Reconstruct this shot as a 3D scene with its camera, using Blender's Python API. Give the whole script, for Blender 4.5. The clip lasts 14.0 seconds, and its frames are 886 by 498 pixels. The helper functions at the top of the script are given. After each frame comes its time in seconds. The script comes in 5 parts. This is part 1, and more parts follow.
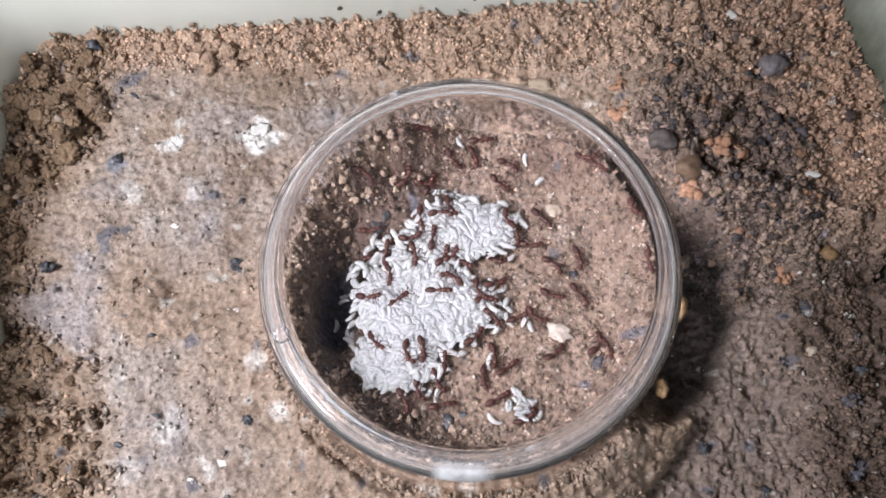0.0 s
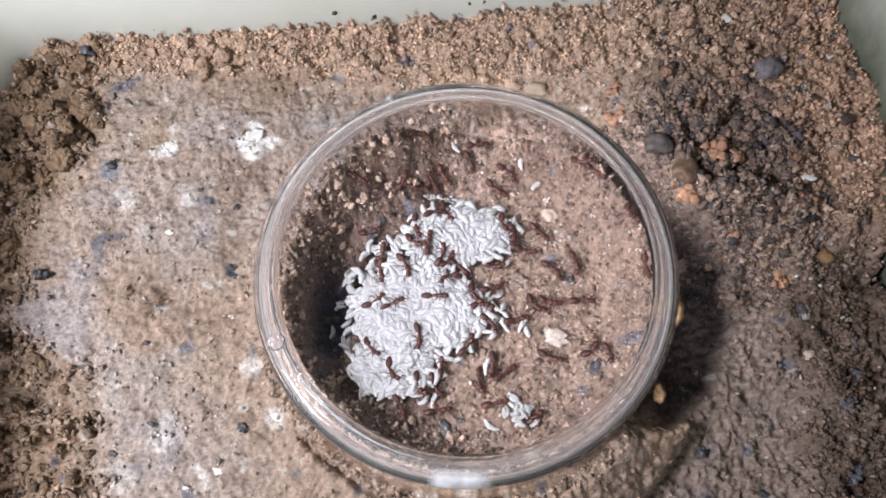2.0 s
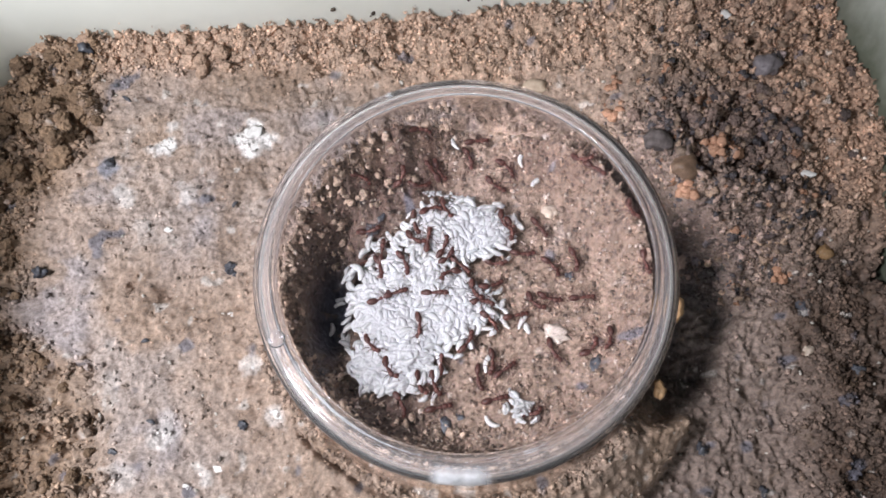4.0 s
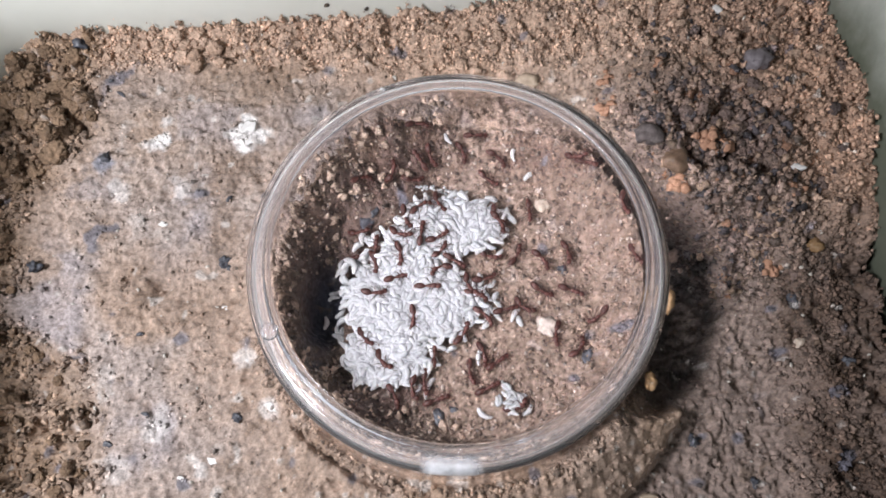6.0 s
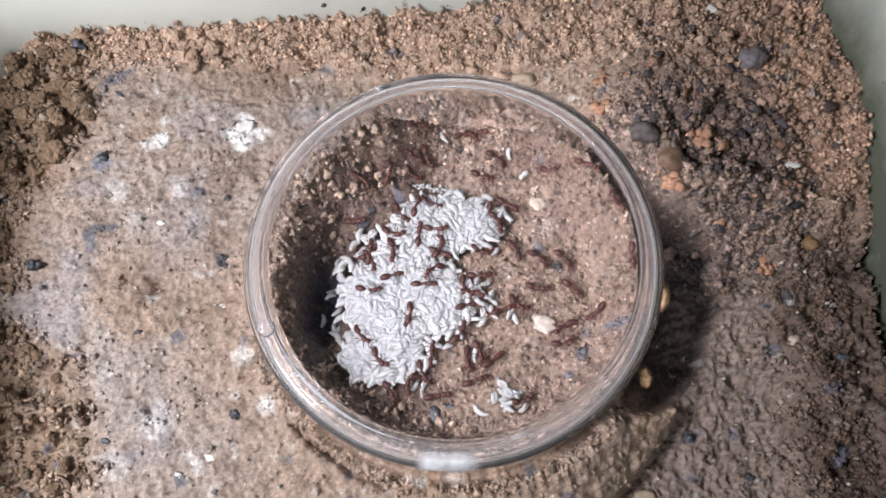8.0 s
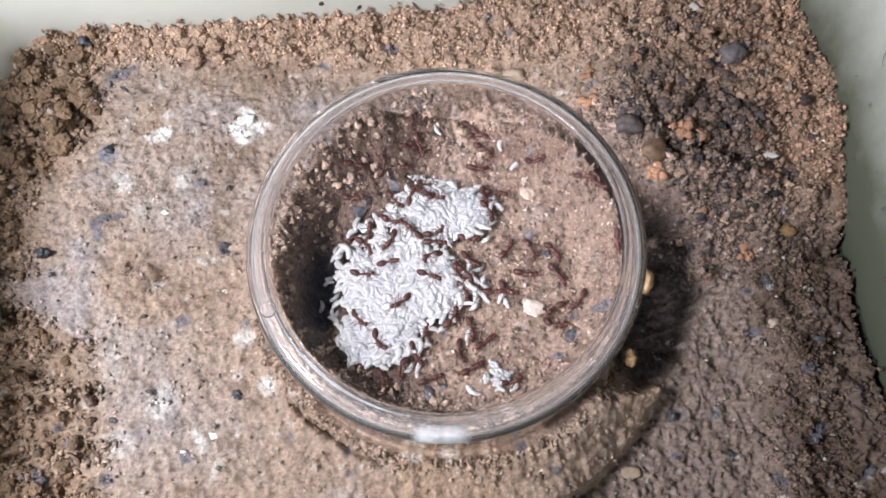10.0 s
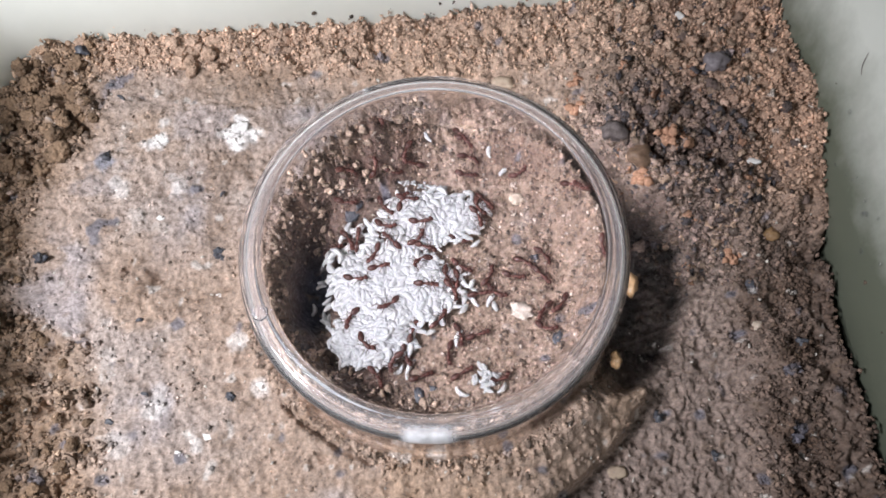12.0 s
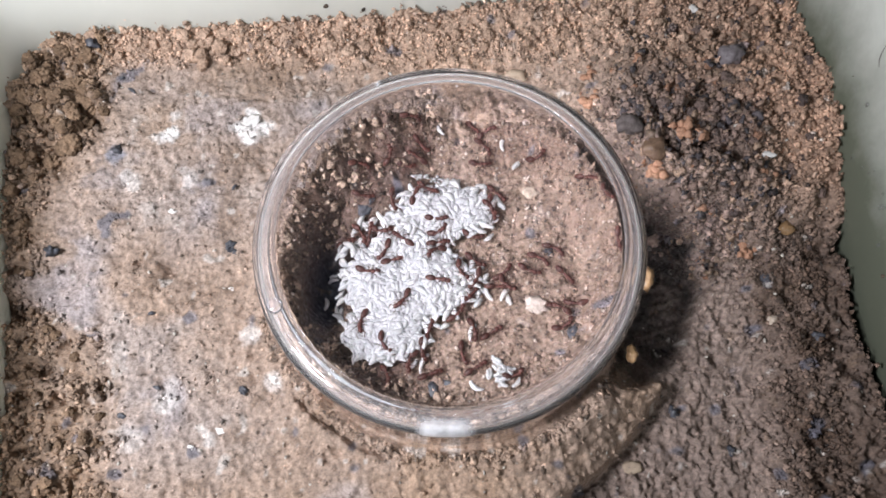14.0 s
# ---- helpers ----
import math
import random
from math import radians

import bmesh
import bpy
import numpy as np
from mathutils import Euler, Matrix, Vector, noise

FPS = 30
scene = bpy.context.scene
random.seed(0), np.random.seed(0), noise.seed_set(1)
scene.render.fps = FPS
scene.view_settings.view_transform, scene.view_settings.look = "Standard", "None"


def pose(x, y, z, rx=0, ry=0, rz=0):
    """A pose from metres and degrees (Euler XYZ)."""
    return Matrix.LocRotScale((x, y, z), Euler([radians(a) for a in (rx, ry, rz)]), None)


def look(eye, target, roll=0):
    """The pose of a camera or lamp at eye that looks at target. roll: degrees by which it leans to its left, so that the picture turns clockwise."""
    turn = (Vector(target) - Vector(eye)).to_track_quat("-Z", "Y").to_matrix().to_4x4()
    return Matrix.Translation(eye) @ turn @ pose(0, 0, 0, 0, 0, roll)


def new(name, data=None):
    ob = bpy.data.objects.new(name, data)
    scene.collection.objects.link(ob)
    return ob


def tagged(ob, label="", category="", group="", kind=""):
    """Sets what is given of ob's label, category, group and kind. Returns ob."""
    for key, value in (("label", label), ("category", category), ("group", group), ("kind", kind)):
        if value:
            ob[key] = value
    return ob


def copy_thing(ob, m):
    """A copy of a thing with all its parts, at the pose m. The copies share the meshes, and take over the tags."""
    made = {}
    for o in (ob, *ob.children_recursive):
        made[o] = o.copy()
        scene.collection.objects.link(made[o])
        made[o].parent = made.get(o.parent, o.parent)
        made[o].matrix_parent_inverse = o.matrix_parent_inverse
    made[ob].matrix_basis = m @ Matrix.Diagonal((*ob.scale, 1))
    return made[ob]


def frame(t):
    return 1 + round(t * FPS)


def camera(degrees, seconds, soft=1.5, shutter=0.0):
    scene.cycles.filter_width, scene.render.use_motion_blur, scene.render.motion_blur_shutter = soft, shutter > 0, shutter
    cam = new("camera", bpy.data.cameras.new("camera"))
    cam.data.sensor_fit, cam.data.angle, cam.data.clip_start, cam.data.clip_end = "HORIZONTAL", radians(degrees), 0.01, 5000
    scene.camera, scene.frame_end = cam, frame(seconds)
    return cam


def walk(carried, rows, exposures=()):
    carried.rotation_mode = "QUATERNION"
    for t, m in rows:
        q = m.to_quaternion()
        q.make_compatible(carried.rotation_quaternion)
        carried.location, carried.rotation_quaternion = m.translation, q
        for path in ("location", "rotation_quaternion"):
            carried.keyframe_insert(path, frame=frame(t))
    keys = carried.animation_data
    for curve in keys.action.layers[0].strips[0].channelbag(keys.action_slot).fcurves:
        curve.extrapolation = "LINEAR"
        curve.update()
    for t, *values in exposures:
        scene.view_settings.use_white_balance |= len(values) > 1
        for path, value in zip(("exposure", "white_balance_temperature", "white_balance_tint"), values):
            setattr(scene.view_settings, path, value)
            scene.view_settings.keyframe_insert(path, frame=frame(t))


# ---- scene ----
cam = camera(64.0, 14.0, soft=1.6)
walk(cam, [
    (0, pose(-0.00127, -0.03428, 0.12526, 20.513, 0.838, 2.735)),
    (0.5, pose(-0.00112, -0.03420, 0.12516, 20.659, 0.769, 2.625)),
    (1, pose(-0.00112, -0.03401, 0.12512, 20.624, 0.782, 2.577)),
    (1.5, pose(-0.00104, -0.03370, 0.12511, 20.662, 0.708, 2.463)),
    (2, pose(-0.00117, -0.03367, 0.12501, 20.701, 0.692, 2.387)),
    (2.5, pose(-0.00101, -0.03380, 0.12510, 20.720, 0.638, 2.298)),
    (3, pose(-0.00132, -0.03335, 0.12487, 20.735, 0.651, 2.282)),
    (3.5, pose(-0.00163, -0.03351, 0.12479, 20.576, 0.595, 2.236)),
    (6, pose(-0.00047, -0.03481, 0.12519, 20.432, 0.538, 2.030)),
    (6.5, pose(-0.00113, -0.03503, 0.12515, 20.519, 0.516, 2.025)),
    (7, pose(-0.00160, -0.03492, 0.12511, 20.607, 0.549, 2.040)),
    (7.5, pose(-0.00100, -0.03518, 0.12537, 20.565, 0.534, 1.978)),
    (8, pose(0.00019, -0.03567, 0.12556, 20.613, 0.568, 1.967)),
    (8.2, pose(0.00109, -0.03483, 0.12532, 20.857, 0.385, 1.869)),
    (10.3, pose(0.00034, -0.04025, 0.13066, 20.900, 0.272, 1.643)),
    (10.5, pose(-0.00005, -0.04021, 0.13165, 21.028, 0.267, 1.641)),
    (11, pose(0.00071, -0.04023, 0.13242, 21.208, 0.296, 1.616)),
    (11.5, pose(0.00117, -0.04036, 0.13213, 21.276, 0.360, 1.594)),
    (12, pose(0.00251, -0.04069, 0.13159, 21.194, 0.330, 1.571)),
    (12.5, pose(0.00311, -0.04108, 0.13151, 21.227, 0.231, 1.514)),
    (13, pose(0.00179, -0.04169, 0.13127, 21.220, 0.296, 1.537)),
    (13.5, pose(0.00068, -0.04203, 0.13067, 21.084, 0.388, 1.651)),
    (14, pose(0.00023, -0.04168, 0.13037, 21.286, 0.342, 1.619)),
], exposures=((0, -0.05), (8.2, -0.05), (10.3, 0.06), (14, 0.05)))

# ---- light: a dim pale room, one LED panel beside the tray, one small LED lamp in front ----
world = bpy.data.worlds.new("room_glow")
scene.world = world
world.use_nodes = True
world.node_tree.nodes["Background"].inputs[0].default_value = (0.95, 0.97, 1.0, 1)
world.node_tree.nodes["Background"].inputs[1].default_value = 0.042


def area_lamp(name, eye, target, width, height, watts, colour):
    data = bpy.data.lights.new(name, "AREA")
    data.shape, data.size, data.size_y = "RECTANGLE", width, height
    data.energy, data.color = watts, colour
    ob = new(name, data)
    ob.matrix_world = look(eye, target)
    return ob


area_lamp("led_panel", (-0.100, -0.046, 0.150), (0, 0, 0.02), 0.042, 0.042, 0.42, (0.925, 0.935, 1.0))
area_lamp("led_lamp", (0.002, -0.235, 0.19), (0, 0, 0.02), 0.044, 0.026, 0.075, (0.935, 0.945, 1.0))

# ---- small tools: lengths below are in millimetres, meshes are stored in metres ----
MM = 0.001
rng = np.random.default_rng(7)


def at(x, y, z, rx=0, ry=0, rz=0):
    return pose(x * MM, y * MM, z * MM, rx, ry, rz)


def lattice(ix, iy, seed):
    h = np.sin(ix * 127.1 + iy * 311.7 + seed * 74.7) * 43758.5453
    return h - np.floor(h)


def soft_noise(x, y, size, seed):
    u, v = x / size, y / size
    ix, iy = np.floor(u), np.floor(v)
    fx, fy = u - ix, v - iy
    fx, fy = fx * fx * (3 - 2 * fx), fy * fy * (3 - 2 * fy)
    a, b = lattice(ix, iy, seed), lattice(ix + 1, iy, seed)
    c, d = lattice(ix, iy + 1, seed), lattice(ix + 1, iy + 1, seed)
    return (a + (b - a) * fx) * (1 - fy) + (c + (d - c) * fx) * fy - 0.5


def fbm(x, y, size, seed, octaves=4):
    total, amp = 0.0, 1.0
    for n in range(octaves):
        total = total + amp * soft_noise(x + 17 * n, y - 9 * n, size / 2 ** n, seed + n)
        amp *= 0.55
    return total


def billow(x, y, size, seed, octaves=4, keep=0.6):
    """Lumps with creases between them, from large to small."""
    total, amp = 0.0, 1.0
    for n in range(octaves):
        total = total + amp * (0.32 - np.abs(soft_noise(x + 13 * n + 0.4 * y, y - 7 * n - 0.4 * x, size / 1.9 ** n, seed + n)) * 2)
        amp *= keep
    return total


def cells(x, y, size, seed):
    """Rounded grains: 1 in the middle of a grain, 0 in the gaps between grains, and a number that names the grain."""
    u, v = x / size, y / size
    ix, iy = np.floor(u), np.floor(v)
    best, name = np.full(np.shape(u), 9.0), np.zeros(np.shape(u))
    for dx in (-1, 0, 1):
        for dy in (-1, 0, 1):
            cx, cy = ix + dx, iy + dy
            px, py = cx + lattice(cx, cy, seed), cy + lattice(cx, cy, seed + 5)
            d = (u - px) ** 2 + (v - py) ** 2
            near = d < best
            best, name = np.where(near, d, best), np.where(near, lattice(cx, cy, seed + 9), name)
    return np.clip(1 - best, 0, 1), name


def ramp(a, b, v):
    s = np.clip((v - a) / (b - a), 0, 1)
    return s * s * (3 - 2 * s)


def blob(x, y, cx, cy, rx, ry, edge=0.35):
    return 1 - ramp(1 - edge, 1 + edge, np.hypot((x - cx) / rx, (y - cy) / ry))


def link_mesh(name, bm, material, parent=None, label="", smooth=True):
    """Links a bmesh drawn in millimetres as one mesh object."""
    bmesh.ops.scale(bm, vec=(MM, MM, MM), verts=bm.verts)
    data = bpy.data.meshes.new(name)
    bm.to_mesh(data)
    bm.free()
    data.materials.append(material)
    if smooth:
        data.polygons.foreach_set("use_smooth", [True] * len(data.polygons))
    ob = new(name, data)
    ob.parent = parent
    return tagged(ob, label)


def part(name, bm, material, parent, label=""):
    return link_mesh(name, bm, material, parent, label)


def raw_mesh(name, verts, faces, material, tones=None, smooth=True):
    """One mesh from arrays, in millimetres; tones: the soil's own colour at every vertex."""
    data = bpy.data.meshes.new(name)
    verts, faces = np.asarray(verts, np.float32) * MM, np.asarray(faces, np.int32)
    k = faces.shape[1]
    data.vertices.add(len(verts))
    data.vertices.foreach_set("co", verts.ravel())
    data.loops.add(faces.size)
    data.loops.foreach_set("vertex_index", faces.ravel())
    data.polygons.add(len(faces))
    data.polygons.foreach_set("loop_start", np.arange(0, faces.size, k, dtype=np.int32))
    data.polygons.foreach_set("loop_total", np.full(len(faces), k, np.int32))
    data.update(calc_edges=True)
    data.polygons.foreach_set("use_smooth", [smooth] * len(faces))
    if tones is not None:
        layer = data.color_attributes.new("tone", "FLOAT_COLOR", "POINT")
        layer.data.foreach_set("color", np.c_[tones, np.ones(len(tones))].astype(np.float32).ravel())
    data.materials.append(material)
    return new(name, data)


# ---- materials ----
def material(name):
    m = bpy.data.materials.new(name)
    m.use_nodes = True
    return m, m.node_tree.nodes, m.node_tree.links, m.node_tree.nodes["Principled BSDF"]


def noise_node(nodes, links, scale, detail=4, rough=0.6):
    co = nodes.new("ShaderNodeTexCoord")
    n = nodes.new("ShaderNodeTexNoise")
    n.inputs["Scale"].default_value, n.inputs["Detail"].default_value = scale, detail
    n.inputs["Roughness"].default_value = rough
    links.new(co.outputs["Object"], n.inputs["Vector"])
    return n


def ramp_node(nodes, links, source, stops):
    r = nodes.new("ShaderNodeValToRGB")
    r.color_ramp.elements[0].position, r.color_ramp.elements[0].color = stops[0][0], (*stops[0][1], 1)
    r.color_ramp.elements[1].position, r.color_ramp.elements[1].color = stops[-1][0], (*stops[-1][1], 1)
    for p, c in stops[1:-1]:
        r.color_ramp.elements.new(p).color = (*c, 1)
    links.new(source, r.inputs[0])
    return r


def bump(nodes, links, source, target, strength, distance):
    b = nodes.new("ShaderNodeBump")
    b.inputs["Strength"].default_value, b.inputs["Distance"].default_value = strength, distance
    links.new(source, b.inputs["Height"])
    links.new(b.outputs[0], target.inputs["Normal"])


def soil_material(name, wet=0.5):
    """Damp earth: its tone comes with the mesh, fine grain and wet sparkle from noise."""
    m, nodes, links, p = material(name)
    tone = nodes.new("ShaderNodeAttribute")
    tone.attribute_name = "tone"
    fine = noise_node(nodes, links, 1500, 8, 0.72)
    grain = ramp_node(nodes, links, fine.outputs[0], [(0.34, (0.52, 0.50, 0.49)), (0.5, (0.99, 0.98, 0.98)), (0.66, (1.45, 1.43, 1.42))])
    mix = nodes.new("ShaderNodeMix")
    mix.data_type, mix.blend_type = "RGBA", "MULTIPLY"
    mix.inputs[0].default_value = 1.0
    links.new(tone.outputs["Color"], mix.inputs[6])
    links.new(grain.outputs[0], mix.inputs[7])
    links.new(mix.outputs[2], p.inputs["Base Color"])
    damp = noise_node(nodes, links, 900, 3, 0.6)
    gloss = ramp_node(nodes, links, damp.outputs[0], [(0.35, (0.75 - 0.6 * wet,) * 3), (0.65, (0.9,) * 3)])
    links.new(gloss.outputs[0], p.inputs["Roughness"])
    p.inputs["Specular IOR Level"].default_value = 0.35 + 0.3 * wet
    bump(nodes, links, fine.outputs[0], p, 0.8, 0.0005)
    return m


def stone_material(name, a, b, rough=0.55, scale=900, specular=0.4):
    m, nodes, links, p = material(name)
    n = noise_node(nodes, links, scale, 5, 0.65)
    c = ramp_node(nodes, links, n.outputs[0], [(0.3, a), (0.7, b)])
    links.new(c.outputs[0], p.inputs["Base Color"])
    p.inputs["Roughness"].default_value, p.inputs["Specular IOR Level"].default_value = rough, specular
    bump(nodes, links, n.outputs[0], p, 0.5, 0.0002)
    return m


SOIL = soil_material("damp_soil", 0.75)
CRUMB = soil_material("soil_crumb", 0.25)
GRANULE = soil_material("wet_granule", 0.95)


def tray_material():
    m, nodes, links, p = material("pale_plastic")
    n = noise_node(nodes, links, 60, 4, 0.55)
    c = ramp_node(nodes, links, n.outputs[0], [(0.3, (0.83, 0.84, 0.77)), (0.7, (0.89, 0.90, 0.84))])
    # a dark greenish tint low on the eastern wall, ragged towards the top
    mottle = noise_node(nodes, links, 55, 5, 0.65)
    place, axes, reach, edge, low_fade, both, tint = (nodes.new(k) for k in ("ShaderNodeTexCoord", "ShaderNodeSeparateXYZ", "ShaderNodeMapRange", "ShaderNodeMath", "ShaderNodeMapRange", "ShaderNodeMath", "ShaderNodeMix"))
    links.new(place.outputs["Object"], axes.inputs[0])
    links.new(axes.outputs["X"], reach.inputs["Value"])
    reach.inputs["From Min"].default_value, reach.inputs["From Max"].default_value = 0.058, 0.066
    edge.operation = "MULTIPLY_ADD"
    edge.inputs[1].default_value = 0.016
    links.new(mottle.outputs[0], edge.inputs[0])
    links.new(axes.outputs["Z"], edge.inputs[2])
    links.new(edge.outputs[0], low_fade.inputs["Value"])
    low_fade.inputs["From Min"].default_value, low_fade.inputs["From Max"].default_value = 0.031, 0.044
    low_fade.inputs["To Min"].default_value, low_fade.inputs["To Max"].default_value = 0.92, 0.16
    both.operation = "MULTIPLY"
    links.new(low_fade.outputs[0], both.inputs[0])
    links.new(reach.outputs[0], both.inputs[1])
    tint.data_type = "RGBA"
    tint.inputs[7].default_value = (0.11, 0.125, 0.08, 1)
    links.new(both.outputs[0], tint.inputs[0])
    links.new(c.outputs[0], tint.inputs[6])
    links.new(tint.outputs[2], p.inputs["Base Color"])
    p.inputs["Roughness"].default_value = 0.32
    scratch = noise_node(nodes, links, 700, 3, 0.5)
    bump(nodes, links, scratch.outputs[0], p, 0.08, 0.0002)
    # thin plastic lets some light through
    thin, blend = nodes.new("ShaderNodeBsdfTranslucent"), nodes.new("ShaderNodeMixShader")
    links.new(tint.outputs[2], thin.inputs["Color"])
    blend.inputs[0].default_value = 0.33
    links.new(p.outputs[0], blend.inputs[1])
    links.new(thin.outputs[0], blend.inputs[2])
    links.new(blend.outputs[0], nodes["Material Output"].inputs["Surface"])
    return m


def clear_plastic(name, smooth, dull, milky=0.0):
    m, nodes, links, p = material(name)
    p.inputs["Base Color"].default_value = (0.955, 0.945, 0.965, 1)
    p.inputs["Transmission Weight"].default_value = 1.0 - milky
    p.inputs["IOR"].default_value = 1.5
    mottle = noise_node(nodes, links, 160, 5, 0.6)
    r = ramp_node(nodes, links, mottle.outputs[0], [(0.4, (smooth,) * 3), (0.75, (dull,) * 3)])
    links.new(r.outputs[0], p.inputs["Roughness"])
    return m


def brood_material(name, a, b, depth=0.9):
    m, nodes, links, p = material(name)
    info = nodes.new("ShaderNodeObjectInfo")
    c = ramp_node(nodes, links, info.outputs["Random"], [(0.0, a), (1.0, b)])
    links.new(c.outputs[0], p.inputs["Base Color"])
    p.inputs["Roughness"].default_value = 0.58
    p.inputs["Specular IOR Level"].default_value = 0.3
    p.inputs["Subsurface Weight"].default_value = depth
    p.inputs["Subsurface Radius"].default_value = (1.0, 0.9, 0.8)
    p.inputs["Subsurface Scale"].default_value = 0.0022
    n = noise_node(nodes, links, 1500, 2, 0.5)
    bump(nodes, links, n.outputs[0], p, 0.15, 0.0001)
    return m


def ant_material(name, a, b):
    m, nodes, links, p = material(name)
    n = noise_node(nodes, links, 1800, 3, 0.5)
    c = ramp_node(nodes, links, n.outputs[0], [(0.3, a), (0.7, b)])
    links.new(c.outputs[0], p.inputs["Base Color"])
    p.inputs["Roughness"].default_value = 0.34
    p.inputs["Specular IOR Level"].default_value = 0.5
    return m


def water_film():
    m, nodes, links, p = material("water")
    p.inputs["Base Color"].default_value = (0.95, 0.97, 0.97, 1)
    p.inputs["Transmission Weight"].default_value = 0.9
    p.inputs["IOR"].default_value = 1.33
    p.inputs["Roughness"].default_value = 0.02
    return m


WATER = water_film()


# whitish film painted on the rim in place of a highlight
def glare_film():
    m, nodes, links, p = material("painted_glare")
    p.inputs["Base Color"].default_value = (0.82, 0.84, 0.88, 1)
    n = noise_node(nodes, links, 420, 3, 0.5)
    r = ramp_node(nodes, links, n.outputs[0], [(0.3, (0.45,) * 3), (0.7, (0.95,) * 3)])
    edge = nodes.new("ShaderNodeAttribute")
    edge.attribute_name = "tone"
    mix = nodes.new("ShaderNodeMath")
    mix.operation = "MULTIPLY"
    links.new(r.outputs[0], mix.inputs[0])
    links.new(edge.outputs["Fac"], mix.inputs[1])
    links.new(mix.outputs[0], p.inputs["Alpha"])
    p.inputs["Roughness"].default_value = 0.35
    return m


GLARE = glare_film()
TRAY = tray_material()
CLEAR = clear_plastic("clear_polystyrene", 0.0, 0.05)
SCUFFED = clear_plastic("scuffed_polystyrene", 0.03, 0.09, 0.07)
PUPA = brood_material("pupa_white", (0.405, 0.402, 0.398), (0.455, 0.452, 0.447), 0.6)
# paler copy of the pupa white: scattered light in the gaps, put into the colour
PACKED = brood_material("packed_pupa_white", (0.515, 0.510, 0.502), (0.545, 0.540, 0.532), 0.45)
LARVA = brood_material("larva_white", (0.48, 0.47, 0.46), (0.57, 0.56, 0.55))
ANT_RED = ant_material("ant_red_brown", (0.055, 0.018, 0.014), (0.100, 0.032, 0.024))
ANT_DARK = ant_material("ant_dark_brown", (0.044, 0.016, 0.013), (0.085, 0.028, 0.021))
TABLE = stone_material("table_laminate", (0.30, 0.27, 0.23), (0.36, 0.33, 0.28), 0.4, 40)

# ---- the tray's outline ----
TRAY_CORNERS = ((-86.0, 43.0), (64.0, 59.2), (77.5, -78.0), (-58.3, -78.0))


def tray_outline(grow, steps=8):
    pts = [Vector(p) for p in TRAY_CORNERS]
    out = []
    middle = sum(pts, Vector((0, 0))) / 4
    pts = [p + Vector((math.copysign(grow, p.x - middle.x), math.copysign(grow, p.y - middle.y))) for p in pts]
    for n, p in enumerate(pts):
        rounding = (21.0, 6.0, 9.0, 9.0)[n]
        a, b = (pts[n - 1] - p).normalized(), (pts[(n + 1) % 4] - p).normalized()
        for k in range(steps + 1):
            s = k / steps
            q = p + a * rounding * (1 - s) ** 2 + b * rounding * s ** 2
            out.append((q.x, q.y))
    return out


def beyond_tray(x, y):
    """How far a place lies outside the tray's inner face at the height of the soil; negative inside."""
    pts = tray_outline(0.0)
    far = np.full(np.shape(x), -1e9)
    for (ax, ay), (bx, by) in zip(pts, pts[1:] + pts[:1]):
        long = math.hypot(bx - ax, by - ay)
        if long > 1e-6:
            far = np.maximum(far, ((bx - ax) * (np.asarray(y) - ay) - (by - ay) * (np.asarray(x) - ax)) / long)
    return far


# ---- the lie of the soil ----
TOP, FOOT, RADIUS = 31.4, 15.0, 30.3      # the dish: its flat top, its lower edge, its outer radius
BROOD_LOBES = ((-8.0, -2.4, 11.4, 7.4), (-1.2, 11.1, 8.6, 4.8), (-11.4, -11.8, 6.8, 5.0), (-9.6, 5.8, 7.2, 4.6), (-18.4, 2.3, 2.2, 1.3))


# holes and hollows in the trodden earth: place, width, depth
PITS = ((-48.2, -2.2, 1.5, 3.2), (-53.6, -1.3, 1.0, 1.6), (-72.8, -10.5, 2.6, 5.0), (-58.3, -10.7, 1.4, 2.0), (-63.0, -16.0, 1.6, 2.6),
        (-67.5, -19.6, 2.0, 3.0), (-68.0, -25.0, 1.8, 3.0), (-62.6, -24.6, 1.5, 2.4), (-60.6, -15.0, 1.1, 1.8), (-58.0, 33.8, 1.3, 1.4))


# lime smears on the trodden earth: place and width
LIME = ((-52.3, 24.5, 2.6), (-37.6, 26.2, 3.2), (-38.5, 29.0, 1.5), (-27.9, -20.7, 1.6), (-45.0, -24.5, 1.5), (-38.0, -29.5, 1.4),
        (-47.0, 15.0, 2.2), (-58.0, 14.0, 1.8), (-33.2, -13.5, 1.5), (-50.0, -31.0, 2.0))


def inside(x, y):
    return 1 - ramp(28.2, 29.2, np.hypot(x, y))


def brood_mask(x, y, edge=0.2):
    m = 0.0
    for lobe in BROOD_LOBES:
        m = np.maximum(m, blob(x, y, *lobe, edge))
    return m


def packed_mask(x, y):
    """The thick of the brood pile, away from its ragged edge."""
    m = 0.0
    for cx, cy, rx, ry in BROOD_LOBES[:3]:
        m = np.maximum(m, blob(x, y, cx, cy, rx * 0.84, ry * 0.84, 0.2))
    return m


